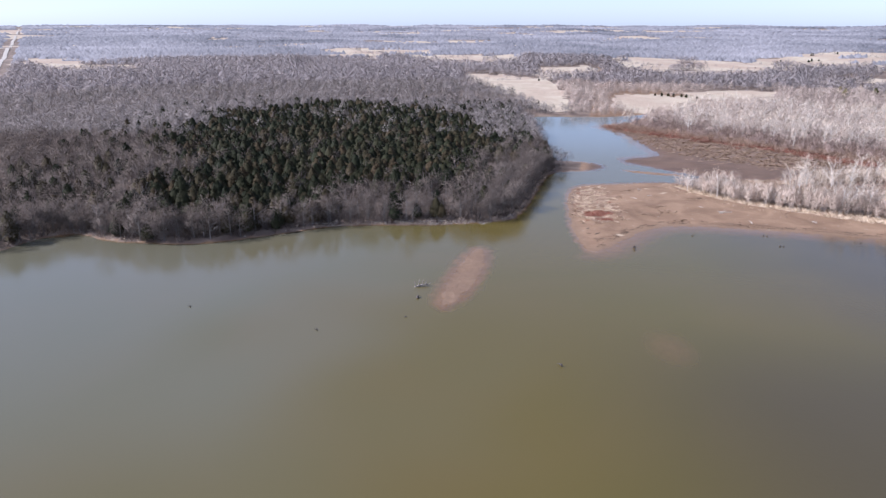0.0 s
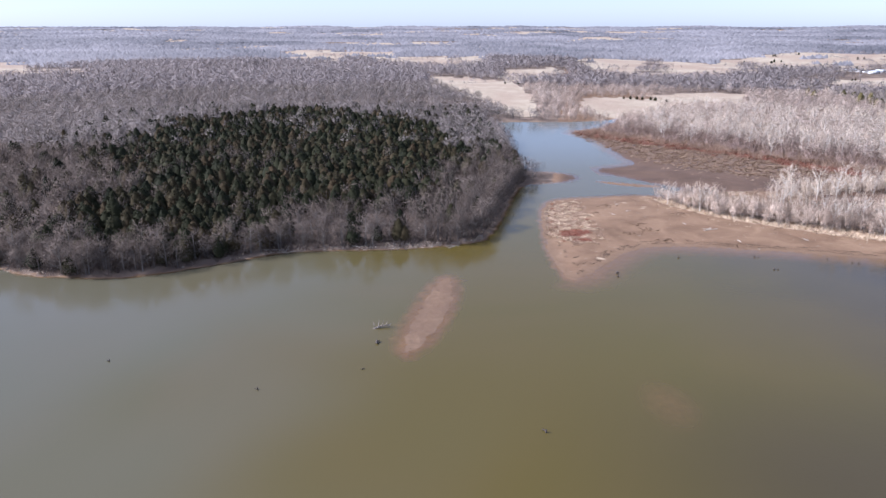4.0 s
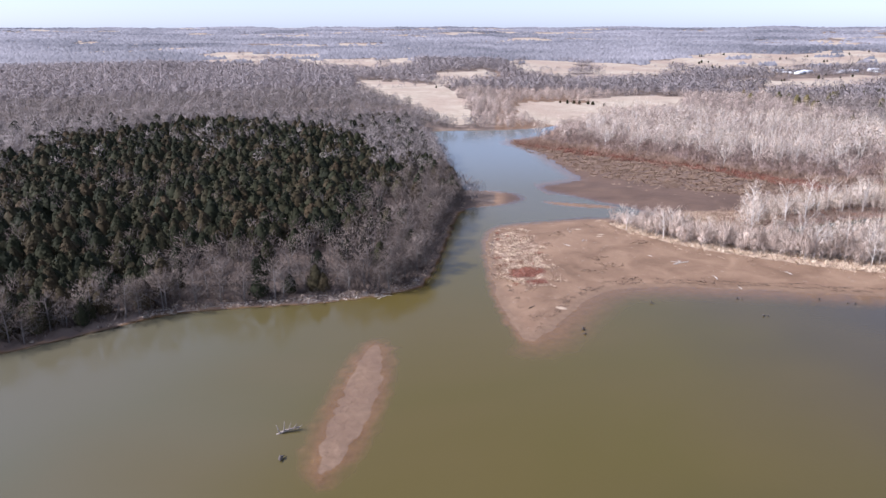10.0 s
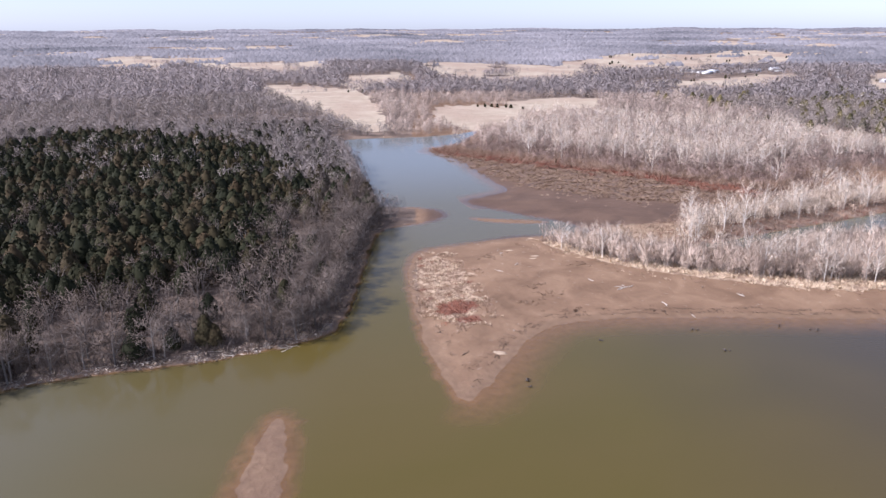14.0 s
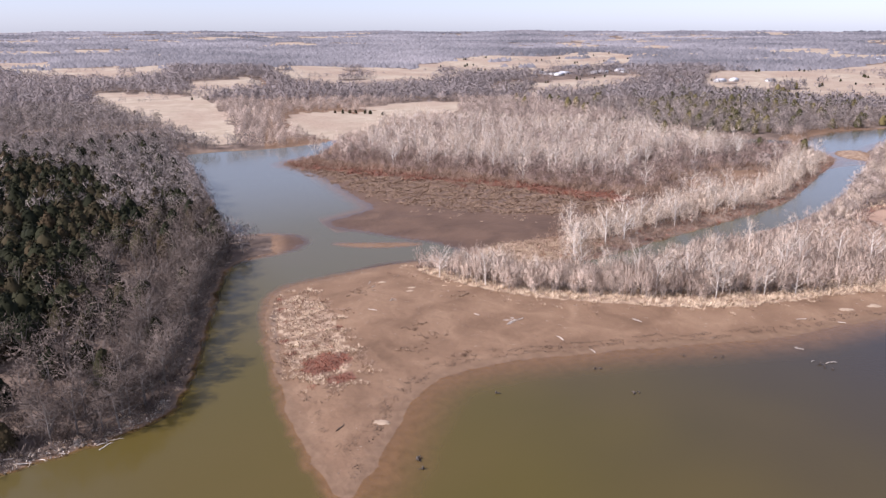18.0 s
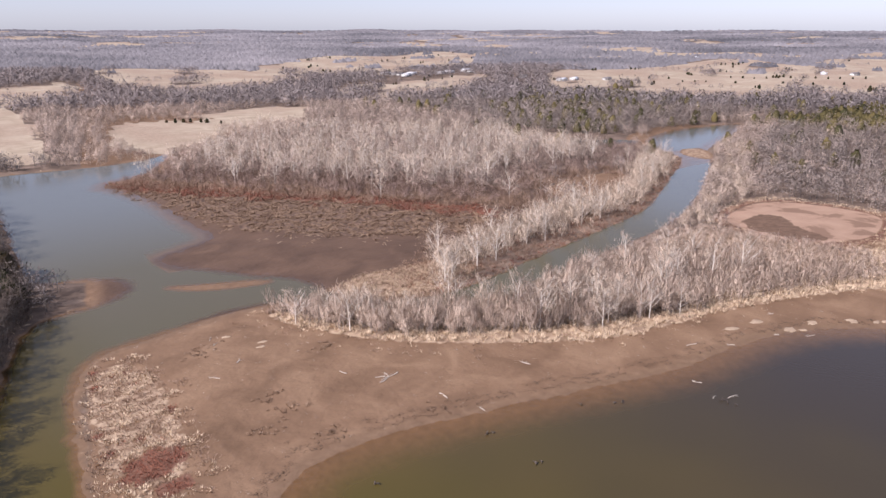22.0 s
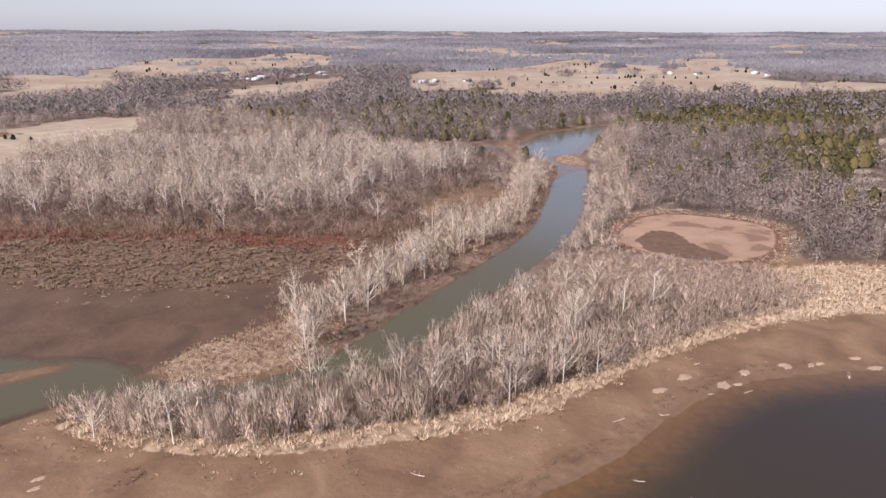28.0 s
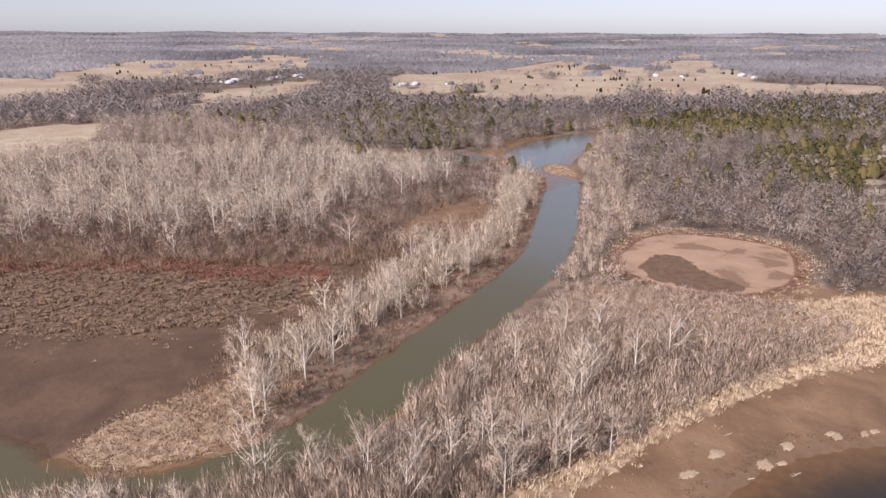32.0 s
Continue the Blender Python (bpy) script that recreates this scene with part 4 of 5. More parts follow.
pine_plain = [cedar_tree(RNG.uniform(7, 9), RNG.uniform(2.8, 3.6), 44, 1.0) for _ in range(4)]
mid_oak = [dome_tree(RNG.uniform(9.5, 11.5), RNG.uniform(4.3, 5.3), 140, 0.15, 1.45) for _ in range(7)]
outer_oak = [dome_tree(RNG.uniform(9.5, 11.5), RNG.uniform(5.0, 6.4), 56, 0.36, 2.1, 3)[1] for _ in range(6)]
east_oak = [dome_tree(RNG.uniform(8.5, 11), RNG.uniform(3.6, 4.6), 150, 0.105, 1.4, 4, 4) for _ in range(6)]


def tent(n=5):
    """A crown on the horizon, of unit size: a low uneven peak."""
    s = Shape()
    a = np.arange(n) * 6.283 / n + RNG.uniform(-0.3, 0.3, n)
    v = np.concatenate([np.stack([np.cos(a), np.sin(a), np.zeros(n)], 1) * RNG.uniform(0.75, 1.2, (n, 1)), [[RNG.normal(0, 0.25), RNG.normal(0, 0.25), 1.0]]])
    s.add(v, [(k, (k + 1) % n, n) for k in range(n)], 0, unit(v * (0.35, 0.35, 0.2) + (0, 0, 0.7) + RNG.normal(0, 0.1, v.shape)))
    return s.arrays()


far_clumps = [tent() for _ in range(8)]


def fan(x, y):
    """The part of the country that the flight looks over."""
    left = np.degrees(np.arctan2(x, y + 40))
    right = np.degrees(np.arctan2(x - 60, y - 150))
    return (left > -36) & (right < 87)


HOUSE_SPOTS = [(643, 1051), (651, 1024), (674, 1028), (719, 1013), (764, 998)] + [(802, 823), (778, 824), (838, 795), (1387, 1006), (1107, 624), (1112, 584), (1185, 526), (1163, 502), (762, 882), (771, 1018), (734, 1013)] + [(649, 1038), (649, 1006)]


def open_land(x, y):
    """Where no woodland stands."""
    d = shore_distance(x, y)
    o = (d < np.where(x < 70, 1.4, np.where((x > 200) & (y < 240), 12.0, 3.0))) | (field_distance(x, y) > -2) | (signed(PONDR, x, y) > -6) | (signed(CLEARR, x, y) > -2)
    o |= (signed(CANER, x, y) > -1) | (signed(WEEDR, x, y) > -1) | (signed(RUSTR, x, y) > -1) | (signed(NEAR_STRIP, x, y) > -4) | (signed(CREEK_STRIP, x, y) > -3)
    flats = (x > 40 + 0.24 * (y - 262)) & (y < 530) & (x < 262 - 0.0 * y) & (signed(BOTTOM_WOOD, x, y) < 0)
    o |= flats
    k = 73 / (73 - 8.5)
    far_water = signed(FAR_REACH, 60 + (x - 60) * k, 190 + (y - 190) * k) > 0
    o |= far_water
    for hx, hy in HOUSE_SPOTS:
        near = (np.abs(x - hx) < 320) & (np.abs(y - hy) < 320)
        if near.any():
            for up in (0.0, 5.0, 9.0):
                k2 = 66 / (66 - up)
                o |= near & (np.hypot(40 + (x - 40) * k2 - hx, 150 + (y - 150) * k2 - hy) < 24)
    road = np.abs((x + 560) * 0.874 + (y - 900) * 0.486) < np.where(y > 800, 20, 0)
    o |= road
    beach = (x > 128) & (y < 262) & (x < 300)
    return o | beach | (signed(CREEK_BAR, x, y) > -2) | (signed(SLOUGHR, x - 8, y - 8) > -5) | (signed(SLOUGHR, x + 8, y + 8) > -5)


FAR_REACH = smooth_ring([(432, 428), (458, 454), (509, 467), (580, 456), (556, 442), (528, 429), (481, 413), (450, 406)])


def wooded(x, y):
    return ~open_land(x, y) & fan(x, y)


def radius(x, y):
    return np.hypot(x - 60, y - 200)


def bottom(x, y):
    return signed(BOTTOM_WOOD, x, y) > 0


# ---------------------------------------------------------------- western point: oaks and cedars
def oak_ground(x, y):
    return west(x, y) & wooded(x, y) & (x < 66)


p = spots(-420, 66, 205, 640, 5.4, lambda x, y: oak_ground(x, y) * (1 - 0.9 * ramp01(-8, 6, signed(CEDAR_WOOD, x, y) + 14 * wave_noise(x, y, 60, 35))) * (radius(x, y) < 480))
extra = spots(-20, 66, 250, 400, 4.6, lambda x, y: oak_ground(x, y) * (shore_distance(x, y) < 13) * (x + 0.25 * (y - 262) > 8))
p = np.concatenate([extra, p])
lip = spots(-170, -32, 205, 262, 3.4, lambda x, y: west(x, y) * fan(x, y) * (shore_distance(x, y) > 0.9) * (shore_distance(x, y) < 7) * 0.8)
p = np.concatenate([extra, lip, p[len(extra):]])
shore = shore_distance(p[:, 0], p[:, 1])
edge = (shore < 15) & (p[:, 1] < 410) & (p[:, 0] > -150)
near_oaks, wood_oaks = p[edge][:300], np.concatenate([p[edge][300:], p[~edge]])
tree_things("oak_tree", oak_models, [OAK_BARK, OAK_TWIG], near_oaks, "leafless grey-brown oak on the lake bank", "tree", "oaks along the western bank", 0.65, 1.2)
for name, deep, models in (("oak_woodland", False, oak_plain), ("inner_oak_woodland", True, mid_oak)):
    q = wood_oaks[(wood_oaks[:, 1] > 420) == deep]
    stuff(name, scatter([both(*o) for o in models], q, RNG.uniform(0.75, 1.15, len(q))), [OAK_BARK, MID_HAZE_TWIG if deep else OAK_TWIG], "grey leafless oak woodland on the western point", "woodland")

p = spots(-210, 60, 228, 620, 4.5, lambda x, y: np.maximum(0.9 * ramp01(-8, 6, signed(CEDAR_WOOD, x, y) + 14 * wave_noise(x, y, 60, 35)), 0.15 * oak_ground(x, y)) * (shore_distance(x, y) > np.where(x < -40, 1.2, 3)))
nearc = (p[:, 1] < 318) & (p[:, 0] > -120)
tree_things("cedar_tree", cedar_models, [CEDAR_BARK, CEDAR_LEAF], p[nearc][:300], "dark green and rusty winter cedar among bare oaks", "tree", "cedars on the western point", 0.75, 1.3)
rest = np.concatenate([p[nearc][300:], p[~nearc]])
stuff("cedar_wood", scatter([both(*o) for o in cedar_plain], rest, RNG.uniform(0.75, 1.3, len(rest))), [CEDAR_BARK, CEDAR_LEAF],
      "dark green and rust-tinged cedar wood on the western point", "woodland")

# ---------------------------------------------------------------- trees of the spit, the creek and the bottomland
PALE_SPOTS = [(148.5, 292.5), (152.5, 283.6), (164.4, 273.5), (169.6, 259.0), (178.4, 261.3), (184.2, 255.2), (125.6, 298.5), (157.7, 278.1), (131.9, 292.0), (117.5, 307.0), (109.9, 310.9), (118.5, 297.9), (192.4, 251.5)] + [(147.0, 293.1), (162.4, 271.7), (166.2, 267.0), (172.9, 259.8), (159.3, 280.3), (153.7, 287.4), (182.5, 256.8), (200.9, 264.1), (135.3, 303.4), (122.7, 319.1), (127.2, 313.4)] + [(164.2, 313.0), (177.3, 316.1), (208.2, 324.6), (244.8, 330.4), (186.8, 317.5), (160.8, 312.1), (216.5, 323.3), (257.5, 331.4)] + [(278.0, 310.6), (308.4, 323.8), (346.1, 336.2), (336.6, 363.2), (362, 375), (311.4, 350.9)]
px, py = np.array(PALE_SPOTS).T
pale_near = np.stack([px, py, np.maximum(height(px, py), 0.1)], 1)
pale_near = pale_near[shore_distance(px, py) > 1.0]
p = spots(100, 420, 225, 420, 9.0, lambda x, y: np.maximum(0.30 * inside(NEAR_STRIP, 2)(x, y) * (x < 240), 0.38 * inside(CREEK_STRIP, 2)(x, y)) * (shore_distance(x, y) > 2))
pale_near = np.concatenate([pale_near, p])
p = spots(110, 450, 340, 560, 7.5, lambda x, y: (0.08 + 0.55 * ramp01(14, 34, signed(BOTTOM_WOOD, x, y)) * ramp01(170, 215, x)) * bottom(x, y) * (signed(BOTTOM_WOOD, x, y) < 62) * wooded(x, y))
p = p[RNG.permutation(len(p))]
pale_near = np.concatenate([pale_near, p])[:300]
tree_things("sycamore_tree", pale_models, [PALE_BARK, PALE_TWIG], pale_near, "tall leafless sycamore with white bark and limbs", "tree", "white-barked trees of the bottomland", 0.72, 1.08)
p = spots(110, 470, 340, 700, 8.5, lambda x, y: 0.75 * bottom(x, y) * (signed(BOTTOM_WOOD, x, y) > 40) * wooded(x, y))
stuff("sycamore_wood", scatter([both(*o) for o in pale_plain], p, RNG.uniform(0.75, 1.15, len(p))), [PALE_BARK, PALE_TWIG],
      "pale leafless bottomland trees with white limbs", "woodland")
p = spots(110, 470, 340, 700, 6.0, lambda x, y: 0.8 * bottom(x, y) * (signed(BOTTOM_WOOD, x, y) + 10 * wave_noise(x, y, 26, 63) > 24) * wooded(x, y))
stuff("bottomland_wood", scatter([both(*o) for o in east_oak], p, RNG.uniform(0.65, 1.2, len(p))), [WILLOW_BARK, CREEK_TWIG],
      "pinkish-grey leafless wood of the bottomland", "woodland")
p = spots(110, 470, 340, 620, 4.2, lambda x, y: 0.9 * bottom(x, y) * (signed(BOTTOM_WOOD, x, y) < 90) * (wave_noise(x, y, 30, 71) > -0.75) * wooded(x, y))
stuff("bottomland_thicket", scatter([both(*o) for o in thicket_plain], p, RNG.uniform(0.55, 1.15, len(p))), [WILLOW_BARK, THICKET_TWIG],
      "grey-brown leafless thicket under the sycamores", "woodland")

p = spots(100, 300, 222, 332, 2.2, lambda x, y: 0.95 * inside(NEAR_STRIP, 1.5)(x, y) * (shore_distance(x, y) > 1.2))
front = signed(NEAR_STRIP, p[:, 0], p[:, 1]) < 9
front &= p[:, 0] < 200
tree_things("willow_tree", willow_models, [WILLOW_BARK, WILLOW_TWIG], p[front][:300], "slim leafless grey willow sapling above the beach", "tree", "willows on the spit", 0.65, 1.1)
rest = np.concatenate([p[front][300:], p[~front]])
lower = 1 - 0.5 * ramp01(225, 265, rest[:, 0] + 0.5 * (rest[:, 1] - 260))
stuff("willow_thicket", scatter([both(*o) for o in willow_plain], rest, RNG.uniform(0.55, 0.95, len(rest)) * (0.4 + 0.6 * lower), RNG.uniform(0.55, 0.95, len(rest)) * lower), [WILLOW_BARK, WILLOW_TWIG],
      "dense thicket of slim leafless grey willows", "woodland")
p = spots(155, 410, 308, 405, 2.3, lambda x, y: 0.9 * inside(CREEK_STRIP, 6)(x, y) * (shore_distance(x, y) > 2))
p2 = spots(270, 470, 280, 420, 3.6, lambda x, y: 0.9 * wooded(x, y) * (shore_distance(x, y) < 22))
p = np.concatenate([p, p2])
stuff("creek_willows", scatter([both(*o) for o in willow_plain], p, RNG.uniform(0.5, 0.9, len(p))), [PALE_BARK, PALE_TWIG],
      "straw-grey leafless willows along the creek bank", "woodland")

# ---------------------------------------------------------------- woods beyond, out to the far ridge
p = spots(-420, 700, 140, 1200, 6.4, lambda x, y: wooded(x, y) * ~bottom(x, y) * ~(oak_ground(x, y) & (radius(x, y) < 480)) * (radius(x, y) < 640)
          * (1 - 0.85 * np.maximum(inside(PINES, 14)(x, y), inside(PINES_NEAR, 8)(x, y)) * (wave_noise(x, y, 70, 73) > -0.5)))
pale_side = (p[:, 0] > 250) & (p[:, 1] < 470) & ((shore_distance(p[:, 0], p[:, 1]) < 26) | (RNG.rand(len(p)) < 0.22)) | ((p[:, 0] > 110) & (p[:, 0] < 420) & (p[:, 1] > 560))
pm, pp = p[~pale_side], p[pale_side]
for name, q, twig, label in (("middle_woodland", pm[pm[:, 0] < 330], MID_HAZE_TWIG, "grey leafless woodland beyond the lake"), ("eastern_woodland", pm[pm[:, 0] >= 330], EAST_TWIG, "taupe-grey leafless woodland beyond the creek")):
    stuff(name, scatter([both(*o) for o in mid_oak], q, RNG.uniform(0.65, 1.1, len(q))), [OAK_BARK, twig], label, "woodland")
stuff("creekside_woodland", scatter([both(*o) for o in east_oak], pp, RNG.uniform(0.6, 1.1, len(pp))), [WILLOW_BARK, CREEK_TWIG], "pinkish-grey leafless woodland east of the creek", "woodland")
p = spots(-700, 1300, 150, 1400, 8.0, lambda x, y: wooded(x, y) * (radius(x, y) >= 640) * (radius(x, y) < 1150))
stuff("outer_woodland", scatter(outer_oak, p, RNG.uniform(0.7, 1.3, len(p))), [OUTER_HAZE_TWIG], "hazy grey leafless woodland in the distance", "woodland")
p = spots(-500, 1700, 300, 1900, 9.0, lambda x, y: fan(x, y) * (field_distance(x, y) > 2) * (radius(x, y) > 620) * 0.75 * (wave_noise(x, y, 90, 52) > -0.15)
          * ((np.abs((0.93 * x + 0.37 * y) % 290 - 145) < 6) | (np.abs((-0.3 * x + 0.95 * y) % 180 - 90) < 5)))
stuff("hedgerow_trees", scatter(outer_oak, p, RNG.uniform(0.4, 0.9, len(p))), [OUTER_HAZE_TWIG], "bare hedgerow trees dividing the dry fields", "trees")
p = spots(360, 1050, 200, 760, 5.5, lambda x, y: np.maximum(np.maximum(np.maximum(inside(PINES, 14)(x, y), inside(PINES_NEAR, 8)(x, y)) * 0.85 * (wave_noise(x, y, 70, 73) > -0.5), 0.13 * inside(SHADY_WOOD, 10)(x, y)), 0.035 * (x > 380)) * (field_distance(x, y) < -1) * (shore_distance(x, y) > 5) * (signed(PONDR, x, y) < -8))
stuff("pine_wood", scatter([both(*o) for o in pine_plain], p, RNG.uniform(0.8, 1.3, len(p))), [CEDAR_BARK, PINE_LEAF], "olive-green evergreen wood", "woodland")

p = spots(480, 1900, 300, 1500, 8.0, lambda x, y: fan(x, y) * (field_distance(x, y) > 3) * (np.abs((-0.28 * x + 0.96 * y + 20 * wave_noise(x, y, 200, 67)) % 130 - 65) < 5) * (wave_noise(x, y, 110, 66) > 0.45) * 0.9)
stuff("field_cedars", scatter([both(*o) for o in pine_plain], p, RNG.uniform(0.3, 0.7, len(p))), [CEDAR_BARK, CEDAR_LEAF], "broken rows of dark cedars across the dry fields", "trees")

ring_r = 1150.0
far_pos, far_size = [], []
while ring_r < 4700:
    step = ring_r * 0.0054
    n = int(math.radians(127) * ring_r / step)
    a = np.radians(-39 + 127 * (np.arange(n) + RNG.uniform(-0.4, 0.4, n)) / n)
    r = ring_r + RNG.uniform(-0.5, 0.5, n) * step
    x, y = 60 + np.sin(a) * r, 200 + np.cos(a) * r
    open_far = far_open(x, y) * 0.97
    ok = wooded(x, y) & (RNG.rand(n) > open_far)
    far_pos.append(np.stack([x, y, height(x, y) - 0.5], 1)[ok])
    far_size.append(np.full(ok.sum(), step * 0.85))
    ring_r += step * 1.25
far_pos, far_size = np.concatenate(far_pos), np.concatenate(far_size)
stuff("far_woods", scatter(far_clumps, far_pos, far_size * RNG.uniform(0.7, 1.3, len(far_pos)), RNG.uniform(4.5, 8.5, len(far_pos))), [FAR_HAZE_TWIG],
      "winter woods reaching to the horizon, distance haze mixed into their grey", "woodland")

# ---------------------------------------------------------------- grasses, reeds and brush
straw_tufts = [tuft(1.1, 0.7, 14, 0.07) for _ in range(5)]
low_tufts = [tuft(0.5, 0.8, 14, 0.08) for _ in range(5)]
brush_tufts = [tuft(1.3, 0.9, 16, 0.06) for _ in range(5)]


def reed_chance(x, y):
    return 0.9 * inside(CANER, 1.5)(x, y) * (wave_noise(x, y, 8, 31) + 0.6 * ramp01(180, 215, x) > -0.55) * (shore_distance(x, y) > 1.5)


p = spots(100, 365, 145, 330, 1.25, reed_chance)
stuff("reed_bed", scatter(straw_tufts, p, RNG.uniform(0.6, 1.2, len(p))), [STRAW], "straw-coloured dry reeds behind the beach", "grass")
p = spots(96, 320, 150, 330, 1.3, lambda x, y: 0.55 * ramp01(np.where(x < 135, -13.0, -6.5), -0.5, signed(CANER, x, y)) * (signed(CANER, x, y) < 0.5) * (wave_noise(x, y, 7, 68) > 0.1) * (shore_distance(x, y) > 2))
pick = RNG.rand(len(p)) < 0.5
stuff("reed_fringe", scatter(low_tufts, p[pick], RNG.uniform(0.5, 1.2, pick.sum())), [STRAW], "loose tufts of dry straw at the edge of the reeds", "grass")
stuff("weed_fringe", scatter(low_tufts, p[~pick], RNG.uniform(0.4, 1.1, (~pick).sum())), [BRUSH], "brown dead weeds at the edge of the reeds", "grass")
p = spots(48, 80, 250, 324, 0.8, lambda x, y: ramp01(-2.5, 2, signed(SPITR, x, y) + 4 * wave_noise(x, y, 9, 36)) * (shore_distance(x, y) > 1) * (wave_noise(x, y, 5, 32) > -0.75) * ~spit_rust(x, y))
pick = RNG.rand(len(p)) < 0.30 + 0.4 * wave_noise(p[:, 0], p[:, 1], 11, 65)
stuff("spit_grass", scatter(low_tufts, p[pick], RNG.uniform(0.5, 1.4, pick.sum())), [STRAW], "flattened pale dry grass on the sandy spit", "grass")
stuff("spit_weeds", scatter(low_tufts, p[~pick], RNG.uniform(0.4, 1.2, (~pick).sum())), [BRUSH], "brown dead weeds among the grass of the spit", "grass")
p = spots(48, 80, 250, 322, 0.6, lambda x, y: spit_rust(x, y) * 0.8)
stuff("rust_weeds", scatter(low_tufts, p, RNG.uniform(0.5, 1.0, len(p))), [RUST], "patches of rust-red weeds in the dry grass", "grass")
p = spots(112, 240, 335, 530, 1.45, lambda x, y: ramp01(-8, 4, signed(WEEDR, x, y) + 4 * wave_noise(x, y, 16, 34)) * 0.75 * (wave_noise(x, y, 9, 80) > -0.35))
mud_tufts = [tuft(0.42, 0.6, 22, 0.07) for _ in range(5)]
stuff("mudflat_tufts", scatter(mud_tufts, p, RNG.uniform(1.0, 2.3, len(p))), [MUDTUFT], "brown grass tufts dotted over the mudflat", "grass")
p = spots(104, 240, 325, 530, 1.5, lambda x, y: ramp01(-20, -8, signed(WEEDR, x, y)) * (signed(WEEDR, x, y) < 0) * (wave_noise(x, y, 13, 82) > 0.55) * (shore_distance(x, y) > 3) * 0.7)
stuff("mudflat_clods", scatter(low_tufts, p, RNG.uniform(0.4, 0.9, len(p))), [STRAW], "pale clods of dead grass on the bare mudflat", "grass")
p = spots(112, 250, 335, 540, 1.7, lambda x, y: ramp01(-4, 3, signed(RUSTR, x, y) + 2 + 5 * wave_noise(x, y, 22, 14)) * 0.85)
stuff("rust_brush", scatter(brush_tufts, p, RNG.uniform(0.6, 1.3, len(p))), [RUST], "rust-brown brush at the edge of the wood", "grass")
p = spots(100, 420, 222, 410, 2.0, lambda x, y: 0.7 * np.maximum(inside(NEAR_STRIP, 3)(x, y), ramp01(-14, -8, signed(CREEK_STRIP, x, y))) * (shore_distance(x, y) > 0.6))
stuff("strip_brush", scatter(brush_tufts, p, RNG.uniform(0.5, 1.2, len(p))), [BRUSH], "brown brush and weeds under the willows", "grass")
p = spots(112, 345, 335, 540, 1.9, lambda x, y: 0.85 * ramp01(-9, -2, signed(BOTTOM_WOOD, x, y) + 4 * wave_noise(x, y, 18, 64)) * ramp01(18, 8, signed(BOTTOM_WOOD, x, y)) * (shore_distance(x, y) > 2))
stuff("wood_edge_brush", scatter([tuft(2.4, 0.9, 18, 0.06) for _ in range(5)], p, RNG.uniform(0.5, 1.4, len(p))), [BRUSH], "reddish-brown brush along the edge of the bottomland wood", "shrubs")
p = spots(150, 415, 296, 402, 1.5, lambda x, y: 0.8 * (y > 0.36 * x + 226) * (shore_distance(x, y) > 0.3) * ramp01(22, 9, shore_distance(x, y)) * (wave_noise(x, y, 9, 81) > -0.5))
pick = RNG.rand(len(p)) < 0.28
stuff("creek_bank_weeds", scatter(brush_tufts, p[pick], RNG.uniform(0.4, 0.9, pick.sum())), [RUST], "rust-brown weeds on the creek bank", "grass")
stuff("creek_bank_brush", scatter(brush_tufts, p[~pick], RNG.uniform(0.4, 1.0, (~pick).sum())), [BRUSH], "brown brush on the creek bank", "shrubs")
p = spots(128, 184, 304, 338, 0.8, lambda x, y: inside(MOUTHR, 1.5)(x, y) * (shore_distance(x, y) > 0.5) * 0.85)
pick = RNG.rand(len(p)) < 0.55
stuff("creek_mouth_grass", scatter(low_tufts, p[pick], RNG.uniform(0.6, 1.3, pick.sum())), [STRAW], "dry tan grass on the point at the creek mouth", "grass")
stuff("creek_mouth_weeds", scatter(low_tufts, p[~pick], RNG.uniform(0.6, 1.3, (~pick).sum())), [BRUSH], "brown weeds in the grass at the creek mouth", "grass")
p = spots(-165, 66, 210, 420, 2.0, lambda x, y: west(x, y) * (shore_distance(x, y) > 1.0) * ramp01(24, 8, shore_distance(x, y)) * 0.8)
stuff("bank_brush", scatter([tuft(2.2, 1.0, 22, 0.07) for _ in range(5)], p, RNG.uniform(0.6, 1.4, len(p))), [OAK_TWIG], "grey-brown leafless shrubs under the oaks of the bank", "shrubs")
p = spots(-160, 60, 215, 400, 1.5, lambda x, y: west(x, y) * (shore_distance(x, y) > 0.3) * (shore_distance(x, y) < 4.5) * 0.55 * ((x > -55) | (x < -110)))
stuff("bank_grass", scatter(low_tufts, p, RNG.uniform(0.5, 1.1, len(p))), [STRAW], "dry grass along the low western bank", "grass")
p = spots(270, 366, 232, 316, 1.6, lambda x, y: (np.abs(signed(PONDR, x, y) + 4) < 4) * 0.8)
stuff("pond_edge_grass", scatter(low_tufts, p, RNG.uniform(0.6, 1.4, len(p))), [STRAW], "pale dry grass round the drained pond", "grass")

# ---------------------------------------------------------------- driftwood, stumps and stones


def at_ground(x, y, sink=0.0):
    a, c = np.array([float(x)]), np.array([float(y)])
    return max(float(height(a, c)[0]), 0.0) - sink


